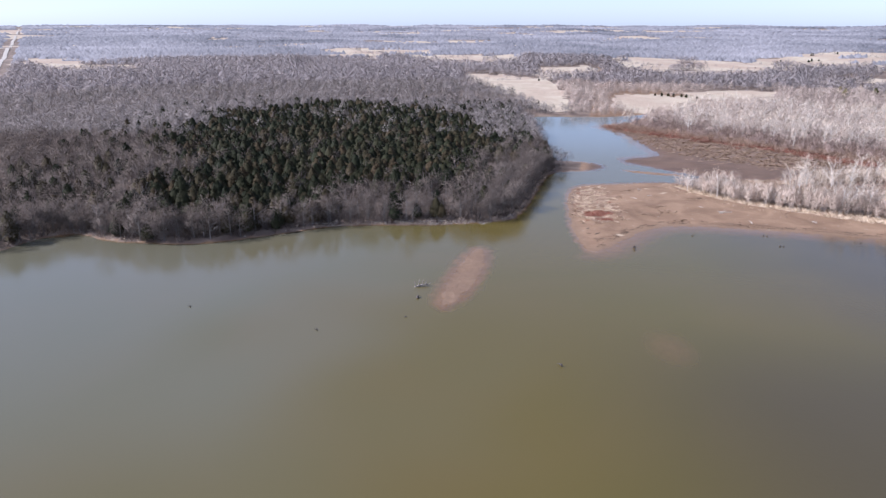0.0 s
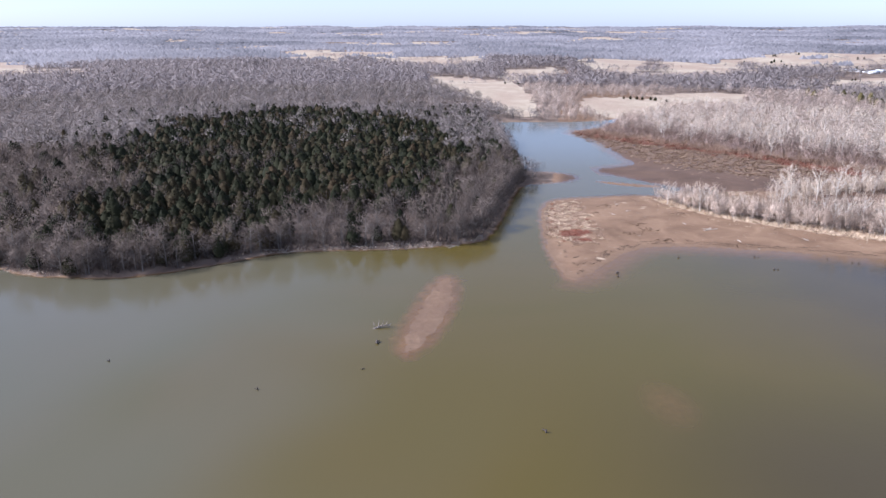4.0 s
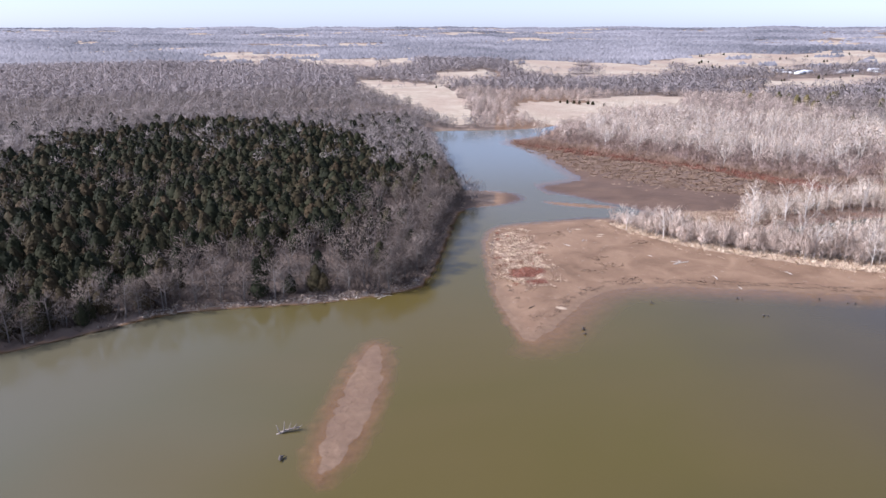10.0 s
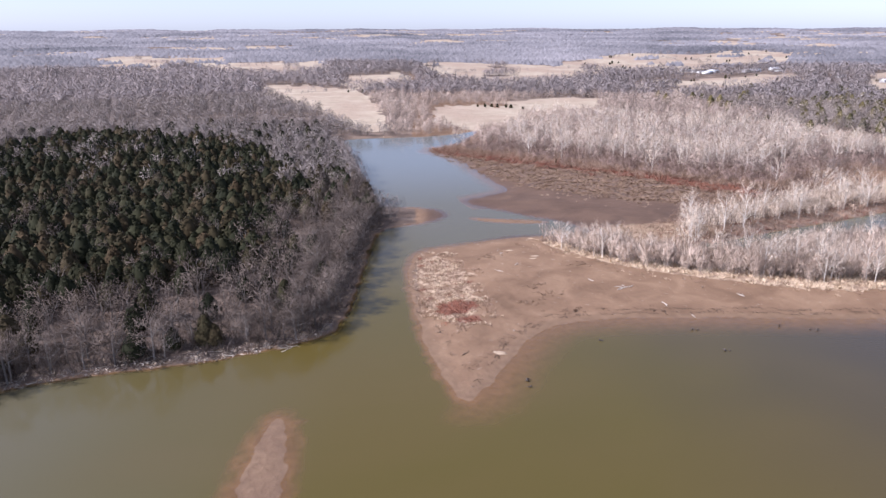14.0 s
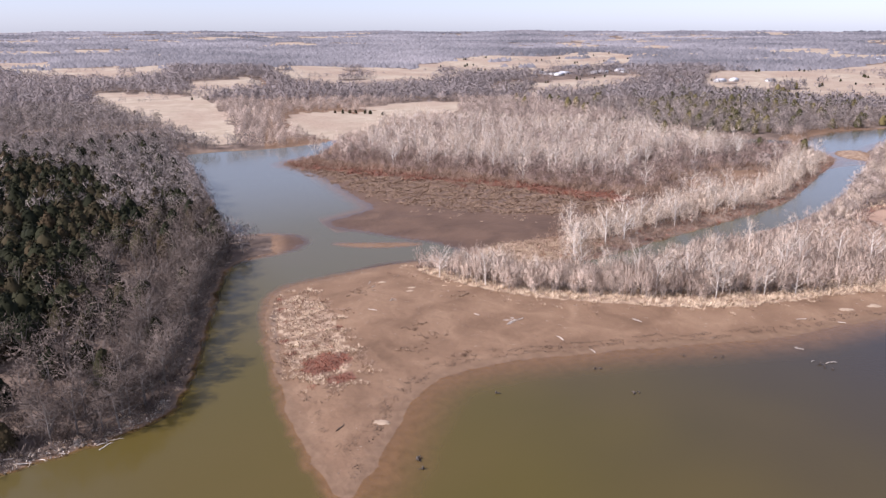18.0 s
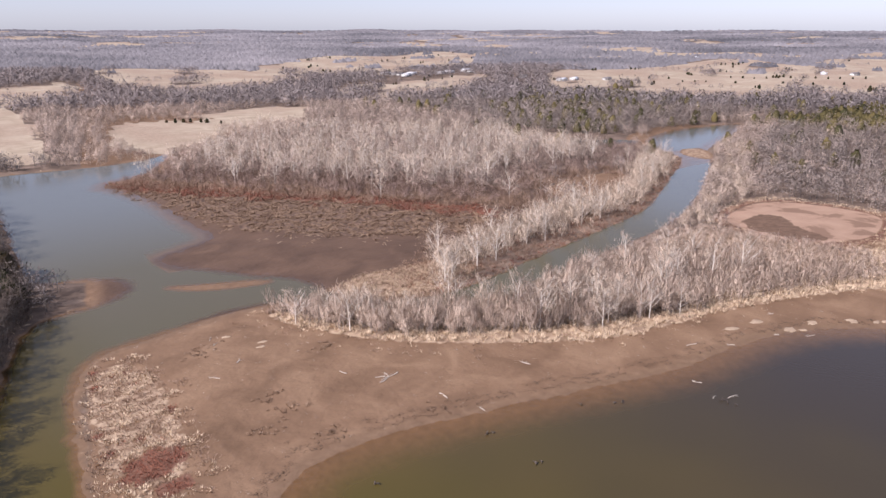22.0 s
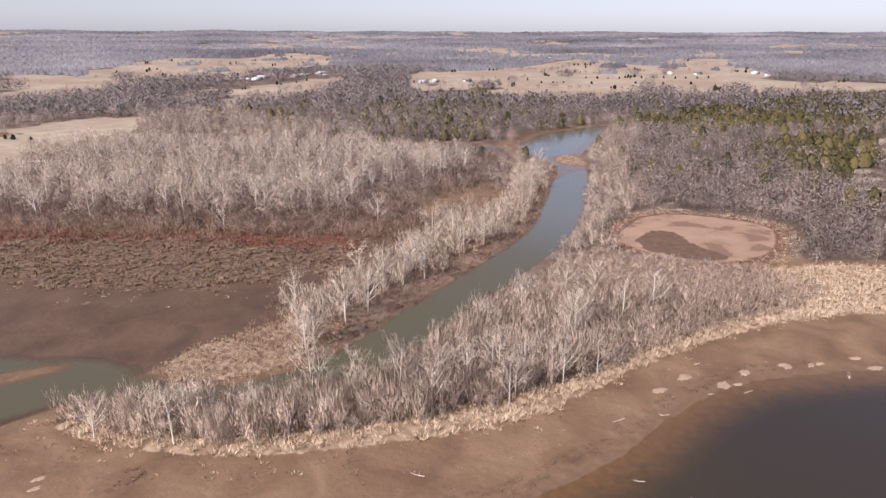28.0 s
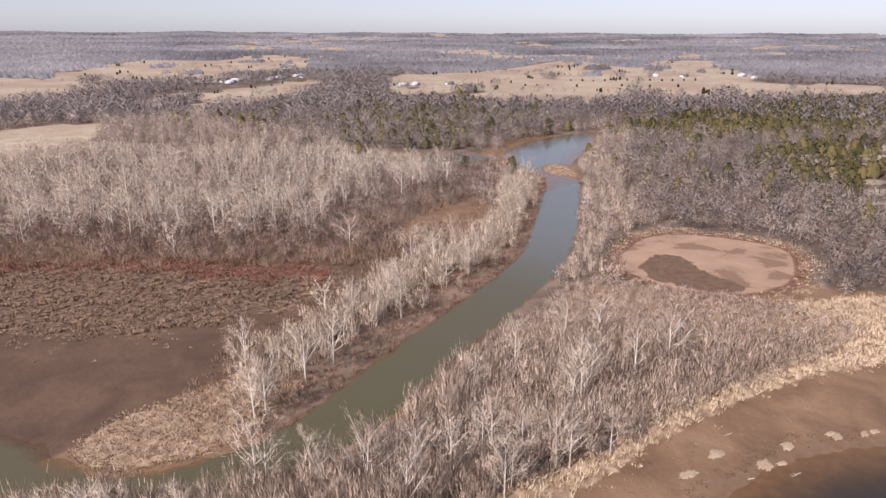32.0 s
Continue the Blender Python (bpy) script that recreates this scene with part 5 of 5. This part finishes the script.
def driftwood(x, y, length, r, turn, bark, label, branches=3, lift=0.0):
    """A bent fallen trunk with broken branches, lying on the mud or standing out of the water."""
    length, r = length * 0.8, r * 0.65
    t = thing("driftwood_log", label, "log", "driftwood")
    s = Shape()
    bow = RNG.normal(0, 0.06 * length, 2)
    pts = [(-length / 2, 0, r * 0.6), (-length * 0.15, bow[0], r * 0.8 + lift * 0.35), (length * 0.2, bow[1], r * 0.8 + lift * 0.7), (length / 2, 0, r * 0.6 + lift)]
    s.stem(pts, [r, r * 0.9, r * 0.7, r * 0.25], 7)
    part("trunk", s.arrays(), [bark], t)
    for k in range(branches):
        f = RNG.uniform(-0.3, 0.45) * length
        a = RNG.choice([-1, 1]) * RNG.uniform(0.5, 1.2)
        ln = length * RNG.uniform(0.15, 0.35)
        q = Shape()
        q.stem([(f, 0, r * 0.8), (f + math.cos(a) * ln * 0.6, math.sin(a) * ln * 0.6, r + ln * 0.12), (f + math.cos(a) * ln, math.sin(a) * ln, r + ln * 0.3)], [r * 0.5, r * 0.35, r * 0.1], 5)
        part("branch", q.arrays(), [bark], t)
    t.matrix_world = pose(x, y, at_ground(x, y), 0, 0, turn)
    return t


def stub(x, y, h, r, label):
    """A waterlogged stump with one or two broken limbs above the surface."""
    t = thing("water_stub", label, "stump", "stubs in the lake")
    s = Shape()
    s.stem([(0, 0, -0.6), (0.05, 0.02, h * 0.4), (0.1, 0.06, h)], [r * 1.3, r, r * 0.6], 7)
    part("stem", s.arrays(), [WETWOOD], t)
    for k in range(2):
        a = RNG.uniform(0, 6.283)
        q = Shape()
        q.stem([(0, 0, h * 0.2), (math.cos(a) * h * 0.9, math.sin(a) * h * 0.9, h * 0.5), (math.cos(a) * h * 1.6, math.sin(a) * h * 1.6, h * 0.35)], [r * 0.6, r * 0.4, r * 0.15], 5)
        part("limb", q.arrays(), [WETWOOD], t)
    t.matrix_world = pose(x, y, 0, 0, 0, RNG.uniform(0, 360))
    return t


for x, y in [(88.6, 311.5), (88.9, 298.3), (81.6, 293.9), (110.3, 270.6), (113.9, 271.5), (140.5, 257.8), (164.1, 228.2), (230.0, 209.2), (179.5, 239.7), (116.7, 257.9), (104.8, 278.7), (187.5, 233.8), (119.7, 249.1)]:
    driftwood(x, y, RNG.uniform(2.0, 4.0), RNG.uniform(0.12, 0.2), RNG.uniform(0, 180), DRIFT, "bleached driftwood log stranded on the mud beach")
for x, y in [(202.0, 229.9), (208.2, 224.2), (213.2, 237.3)]:
    driftwood(x, y, RNG.uniform(2.0, 3.2), RNG.uniform(0.1, 0.18), RNG.uniform(0, 180), DRIFT, "bleached driftwood log lying by the reeds")
for dx, dy, ln, turn in ((0, 0, 4.5, 20), (0.6, 0.8, 3.5, 75), (-1.0, 0.6, 3.0, -30), (1.4, -0.3, 2.4, 10)):
    driftwood(111.4 + dx, 271.5 + dy, ln, 0.13, turn, DRIFT, "tangle of bleached driftwood on the mud beach")
driftwood(55.5, 243.3, 3.2, 0.16, 35, WETWOOD, "dark waterlogged log on the tip of the spit")
driftwood(164.0, 219.8, 3.6, 0.16, -15, DRIFT, "white log floating in the lake", lift=0.25)
driftwood(161.0, 222.2, 1.8, 0.12, 10, DRIFT, "white log floating in the lake", 1, lift=0.2)
driftwood(89.0, 315.6, 3.2, 0.14, 60, DRIFT, "bleached stick on the mud behind the spit", 1)
for k in range(16):
    x = RNG.uniform(-42, 20)
    driftwood(x, 257.5 + 0.0035 * (x + 10) ** 2 * (x < -10) * -1 + RNG.uniform(-1.0, 2.0), RNG.uniform(1.8, 4.5), RNG.uniform(0.1, 0.18), RNG.uniform(-40, 40), DRIFT,
              "bleached driftwood washed up on the western bank", 2)
for x, y in [(136.7, 237.5), (144.2, 233.1), (161.2, 220.5), (161.6, 217.7), (115.4, 241.2)] + [(-9.6, 168.0), (-67.6, 175.1), (64.1, 224.8), (115.8, 228.7), (-31.2, 160.1), (26.2, 140.8)] + [(114.7, 229.0), (89.0, 242.1), (114.5, 241.7), (142.6, 233.9), (161.0, 219.1)]:
    stub(x, y, RNG.uniform(0.35, 0.7), RNG.uniform(0.12, 0.2), "dark broken stub standing out of the shallow water")
stub(-7.1, 181.7, 0.7, 0.4, "dark rounded stump beside the sandbar")
stub(64.6, 227.8, 0.6, 0.3, "dark stump off the tip of the spit")

snag = thing("dead_snag", "pale dead tree snag with upright limbs in the lake", "snag")
s = Shape()
s.stem([(-2.2, 0, -0.4), (0, 0.1, 0.35), (2.6, 0.4, 0.5)], [0.28, 0.24, 0.12], 7)
part("trunk", s.arrays(), [SNAGWOOD], snag)
for k, (f, h, lean) in enumerate(((-1.2, 1.8, -0.4), (-0.3, 2.5, 0.2), (0.6, 2.1, 0.5), (1.5, 1.6, 0.7), (2.2, 1.1, 0.9))):
    q = Shape()
    q.stem([(f, 0, 0.3), (f + lean * 0.5, RNG.normal(0, 0.2), h * 0.6), (f + lean * 1.1, RNG.normal(0, 0.3), h)], [0.12, 0.08, 0.02], 5)
    part("limb", q.arrays(), [SNAGWOOD], snag)
snag.matrix_world = pose(-6.7, 190.4, 0, 0, 0, 10)

bank_stump = thing("bank_stump", "weathered broken stump on the western bank", "stump")
s = Shape()
s.stem([(0, 0, -0.3), (0.05, 0, 1.0), (0.2, 0.1, 2.2)], [0.5, 0.35, 0.12], 8)
part("stem", s.arrays(), [WETWOOD], bank_stump)
for k in range(4):
    q = Shape()
    a = k * 1.6 + 0.4
    q.stem([(0, 0, 0.4), (math.cos(a) * 0.9, math.sin(a) * 0.9, 0.15)], [0.22, 0.06], 5)
    part("root", q.arrays(), [DRIFT], bank_stump)
bank_stump.matrix_world = pose(14.0, 262.0, at_ground(14, 262), 0, 0, 0)


def stone(size):
    s = Shape()
    n = 7
    a = np.arange(n) * 6.283 / n
    rows = [np.stack([np.cos(a) * k * RNG.uniform(0.8, 1.2, n), np.sin(a) * k * RNG.uniform(0.7, 1.1, n) * 0.8, np.full(n, z) + RNG.normal(0, 0.05, n)], 1) for z, k in ((-0.25, 0.9), (0.12, 1.0), (0.36, 0.55))]
    tris = []
    for i in range(2):
        for k in range(n):
            p, q = i * n + k, i * n + (k + 1) % n
            tris += [(p, q, q + n), (p, q + n, p + n)]
    tris += [(2 * n, 2 * n + k, 2 * n + k + 1) for k in range(1, n - 1)]
    s.add(np.concatenate(rows) * size, tris)
    return s.arrays()


stone_meshes = []
for k in range(6):
    a = stone(1.0)
    stone_meshes.append(mesh_of("bank_stone", a[0], a[1], [ROCK], a[2]))
stone_spots = spots(-125, 26, 226, 268, 0.8, lambda x, y: (shore_distance(x, y) > 0) * (shore_distance(x, y) < 1.8) * np.where(x > -48, 0.3, np.where(x < -108, 0.2, 0.02)))[:160]
for made, (x, y, _) in enumerate(stone_spots):
    ob = new("bank_stone", stone_meshes[made % 6])
    sc = RNG.uniform(0.2, 0.6)
    ob.matrix_world = pose(x, y, at_ground(x, y) + 0.02, 0, 0, RNG.uniform(0, 360)) @ Matrix.Diagonal((sc, sc, sc, 1))
    tagged(ob, "pale weathered stone on the water's edge", "stone", "stones along the western bank")

# ---------------------------------------------------------------- straw tufts on the beach
mats_meshes = []
for k in range(5):
    n = 30
    ang = np.arange(n) * 6.283 / n
    rows = [np.array([[0, 0, 0.22]])]
    for f, hz in ((0.3, 0.25), (0.6, 0.2), (0.85, 0.12), (1.0, -0.05)):
        q = 1.5 * f * (1 + (RNG.uniform(-0.35, 0.35, n) if f > 0.7 else RNG.uniform(-0.1, 0.1, n)))
        rows.append(np.stack([np.cos(ang) * q, np.sin(ang) * q, hz + RNG.uniform(-0.1, 0.12, n) * (f < 1)], 1))
    tris = [(0, 1 + i, 1 + (i + 1) % n) for i in range(n)]
    for j in range(3):
        for i in range(n):
            p0, p1 = 1 + j * n + i, 1 + j * n + (i + 1) % n
            tris += [(p0, p0 + n, p1 + n), (p0, p1 + n, p1)]
    mats_meshes.append(mesh_of("grass_mat", np.concatenate(rows), tris, [MATTED]))
for k, (x, y) in enumerate([(196.3, 238.7), (205.5, 237.2), (217.2, 228.1), (208.2, 228.9), (226.3, 222.3), (230.4, 217.2)] + [(195.3, 238.9), (205.4, 236.9), (207.8, 228.6), (216.7, 227.6), (226.0, 221.0), (92.5, 314.2), (96.4, 302.6), (232.4, 215.9), (240.8, 210.2), (238.6, 205.7)] + [(63.2, 242.0), (98.0, 305.0), (208.0, 229.5), (210.4, 227.0)]):
    ob = new("grass_mat", mats_meshes[k % 5])
    sc = RNG.uniform(0.5, 1.0)
    ob.matrix_world = pose(x, y, at_ground(x, y), 0, 0, RNG.uniform(-40, 10)) @ Matrix.Diagonal((sc * 1.4, sc * 0.75, 0.45, 1))
    tagged(ob, "flattened mat of pale dry grass on the mud beach", "grass", "grass mats on the beach")


def wrack_chance(x, y):
    d = shore_distance(x, y)
    line = (np.abs(d - 3.2 - 0.8 * wave_noise(x, y, 30, 41)) < 0.6) | (np.abs(d - 5.2 - 0.8 * wave_noise(x, y, 26, 42)) < 0.45)
    return line * (x > 52) * (y < 262) * 0.85 * (wave_noise(x, y, 10, 43) > -0.4)


bits = [tuft(0.12, 0.4, 7, 0.09) for _ in range(4)]
p = spots(52, 232, 205, 262, 0.5, wrack_chance)
p[:, 2] = np.maximum(p[:, 2], 0)
stuff("wrack_line", scatter(bits, p, RNG.uniform(0.9, 1.9, len(p))), [WETWOOD], "dark lines of washed-up debris along the beach", "debris")
p = spots(40, 235, 225, 330, 3.0, lambda x, y: (shore_distance(x, y) > 1.5) * (shore_distance(x, y) < 40) * (x > 50) * 0.42)
stuff("beach_litter", scatter(bits, p, RNG.uniform(0.6, 1.6, len(p))), [DRIFT], "scattered bleached sticks and bits on the mud beach", "debris")
p = spots(-4, 16, 172, 230, 0.9, lambda x, y: (signed(BAR, x, y) > 1.2) * (np.abs(x - 4 - (y - 200) * 0.2) < 2.2) * 0.55)
stuff("bar_debris", scatter(bits, p, RNG.uniform(0.6, 1.3, len(p))), [WETWOOD], "dark twigs and debris along the low sandbar", "debris")

p = spots(-48, 27, 240, 290, 0.55, lambda x, y: west(x, y) * (shore_distance(x, y) > 0.0) * (shore_distance(x, y) < 2.6) * 0.75)
stuff("bank_drift_sticks", scatter([tuft(0.16, 0.5, 9, 0.08) for _ in range(4)], p, RNG.uniform(0.9, 2.2, len(p))), [DRIFT], "bleached sticks and drift heaped along the western bank", "debris")
p = spots(-150, -108, 214, 252, 0.7, lambda x, y: west(x, y) * (shore_distance(x, y) > 0.0) * (shore_distance(x, y) < 2.4) * 0.6)
stuff("cape_drift_sticks", scatter(bits, p, RNG.uniform(1.0, 2.4, len(p))), [DRIFT], "bleached sticks and stones on the rocky cape", "debris")

weed_spots = [(x + RNG.normal(0, 2.2), y + RNG.normal(0, 1.2)) for x, y in [(81.5, 268.5), (89.3, 272.6), (90.2, 260.8), (86.1, 311.7), (111.5, 254.8)] + [(107.5, 293.0), (87.1, 278.8), (83.6, 308.3)] for _ in range(14)]
p = np.array([(x, y, at_ground(x, y)) for x, y in weed_spots])
stuff("beach_weeds", scatter(mud_tufts, p, RNG.uniform(0.5, 1.2, len(p))), [MUDTUFT], "small dark weed patches on the mud beach", "grass")

# ---------------------------------------------------------------- lone cedars in the fields
lone = cedar_models[:4]
LONE_SPOTS = [(86.0, 580.3), (88.6, 579.6), (93.2, 578.5), (95.8, 575.1), (98.8, 574.3), (102.6, 573.4), (70.8, 628.3), (74.6, 624.2), (76.3, 620.7), (57, 785), (247, 699), (226, 723), (231, 721), (237, 715), (240, 710), (215, 730), (220, 724), (116, 877), (130, 867), (567, 819), (576, 816), (594, 826), (659, 936), (685, 947), (672, 983)] + [(983, 695), (985, 678), (986, 662), (996, 650), (1005, 638), (1015, 626), (1025, 614), (1025, 598), (1026, 582), (1035, 571), (1045, 559), (1054, 547), (888, 709), (898, 697), (907, 686), (905, 774), (914, 748), (908, 645), (936, 597), (943, 563), (965, 536), (1448, 627), (1427, 601), (1391, 571), (1386, 507), (1339, 479), (1310, 457)]
tree_things("cedar_tree", lone, [CEDAR_BARK, CEDAR_LEAF], [(x, y, float(height(np.array([float(x)]), np.array([float(y)]))[0])) for x, y in LONE_SPOTS if lookup(np.array([float(x)]), np.array([float(y)]))[0] > 3],
            "dark evergreen cedar standing alone in a dry field", "tree", "cedars in the fields", 0.35, 0.6)

# ---------------------------------------------------------------- farm buildings
WALL = material("white_siding", (0.45, 0.44, 0.43), (0.68, 0.67, 0.65), 0.5)
TIN = material("pale_tin_roof", (0.45, 0.46, 0.48), (0.70, 0.70, 0.71), 0.4, rough=0.5)
SHINGLE = material("grey_shingles", (0.10, 0.09, 0.09), (0.22, 0.20, 0.19), 0.6)
DARKPANE = material("dark_window", (0.02, 0.02, 0.03), (0.06, 0.06, 0.07), 1.0, rough=0.2)


def box(w, d, h, x=0, y=0, z=0):
    s = Shape()
    v = np.array([(i, j, k) for k in (0, 1) for j in (-0.5, 0.5) for i in (-0.5, 0.5)]) * (w, d, h) + (x, y, z)
    s.add(v, [(0, 2, 1), (1, 2, 3), (4, 5, 6), (5, 7, 6), (0, 1, 4), (1, 5, 4), (2, 6, 3), (3, 6, 7), (0, 4, 2), (2, 4, 6), (1, 3, 5), (3, 7, 5)])
    return s.arrays()


def gable(w, d, h, up, over=0.4):
    """A pitched roof of two thick slopes with closed gable ends."""
    s = Shape()
    w2, d2 = w / 2 + over, d / 2 + over
    v = [(-w2, -d2, h - 0.2), (w2, -d2, h - 0.2), (w2, 0, h + up), (-w2, 0, h + up), (-w2, d2, h - 0.2), (w2, d2, h - 0.2)]
    v += [(a, b, c - 0.2) for a, b, c in v]
    t = [(0, 1, 2), (0, 2, 3), (3, 2, 5), (3, 5, 4), (6, 8, 7), (6, 9, 8), (9, 11, 8), (9, 10, 11), (0, 3, 6), (3, 9, 6), (3, 4, 9), (4, 10, 9), (1, 7, 2), (2, 7, 8), (2, 8, 5), (5, 8, 11),
         (0, 6, 1), (1, 6, 7), (4, 5, 10), (5, 11, 10)]
    s.add(v, t)
    s2 = [(-w / 2, -d / 2, h - 0.3), (-w / 2, d / 2, h - 0.3), (-w / 2, 0, h + up - 0.3), (w / 2, -d / 2, h - 0.3), (w / 2, d / 2, h - 0.3), (w / 2, 0, h + up - 0.3)]
    s.add(s2, [(0, 1, 2), (3, 5, 4)])
    return s.arrays()


def farm_building(x, y, barn, turn):
    t = thing("barn" if barn else "farmhouse", "long pale metal barn in a dry field" if barn else "white farmhouse with a dark roof among fields", "barn" if barn else "house", "farm buildings")
    w, d, h, up = (15, 8, 3.2, 1.5) if barn else (11, 7, 2.8, 1.8)
    part("wall", box(w, d, h), [WALL], t)
    part("roof", gable(w, d, h, up), [TIN if barn else SHINGLE], t)
    if barn:
        part("door", box(4, 0.15, 3.6, 0, -d / 2 - 0.08), [TIN], t)
    else:
        part("door", box(1, 0.12, 2.1, 0.5, -d / 2 - 0.06), [DARKPANE], t)
    for k in (-1, 1):
        part("window", box(1.4, 0.12, 1.2, k * w * 0.32, -d / 2 - 0.06, 1.0), [DARKPANE], t)
    if not barn:
        part("chimney", box(0.7, 0.7, 2.6, w * 0.28, 0.8, h), [ROCK], t)
    t.matrix_world = pose(x, y, float(height(np.array([float(x)]), np.array([float(y)]))[0]) - 0.1, 0, 0, turn)


for k, (x, y) in enumerate(HOUSE_SPOTS):
    farm_building(x, y, k % 3 != 1, RNG.uniform(-30, 30))

# ---------------------------------------------------------------- country road
ROAD = material("gravel_road", (0.30, 0.26, 0.22), (0.44, 0.39, 0.33), 0.2)
s = Shape()
road_y = np.linspace(0, 1, 60)
cx, cy = -560 - 1500 * road_y, 900 + 2700 * road_y
side = np.array([0.874, 0.486]) * 3.5
v = np.concatenate([np.stack([cx - side[0], cy - side[1], height(cx - side[0], cy - side[1]) + 0.6], 1), np.stack([cx + side[0], cy + side[1], height(cx + side[0], cy + side[1]) + 0.6], 1)])
tr = []
for i in range(59):
    tr += [(i, 60 + i, 61 + i), (i, 61 + i, i + 1)]
s.add(v, tr)
a = s.arrays()
road = new("road", mesh_of("road", a[0], a[1], [ROAD], a[2]))
tagged(road, "straight pale gravel road running to the hills", "road", kind="structure")
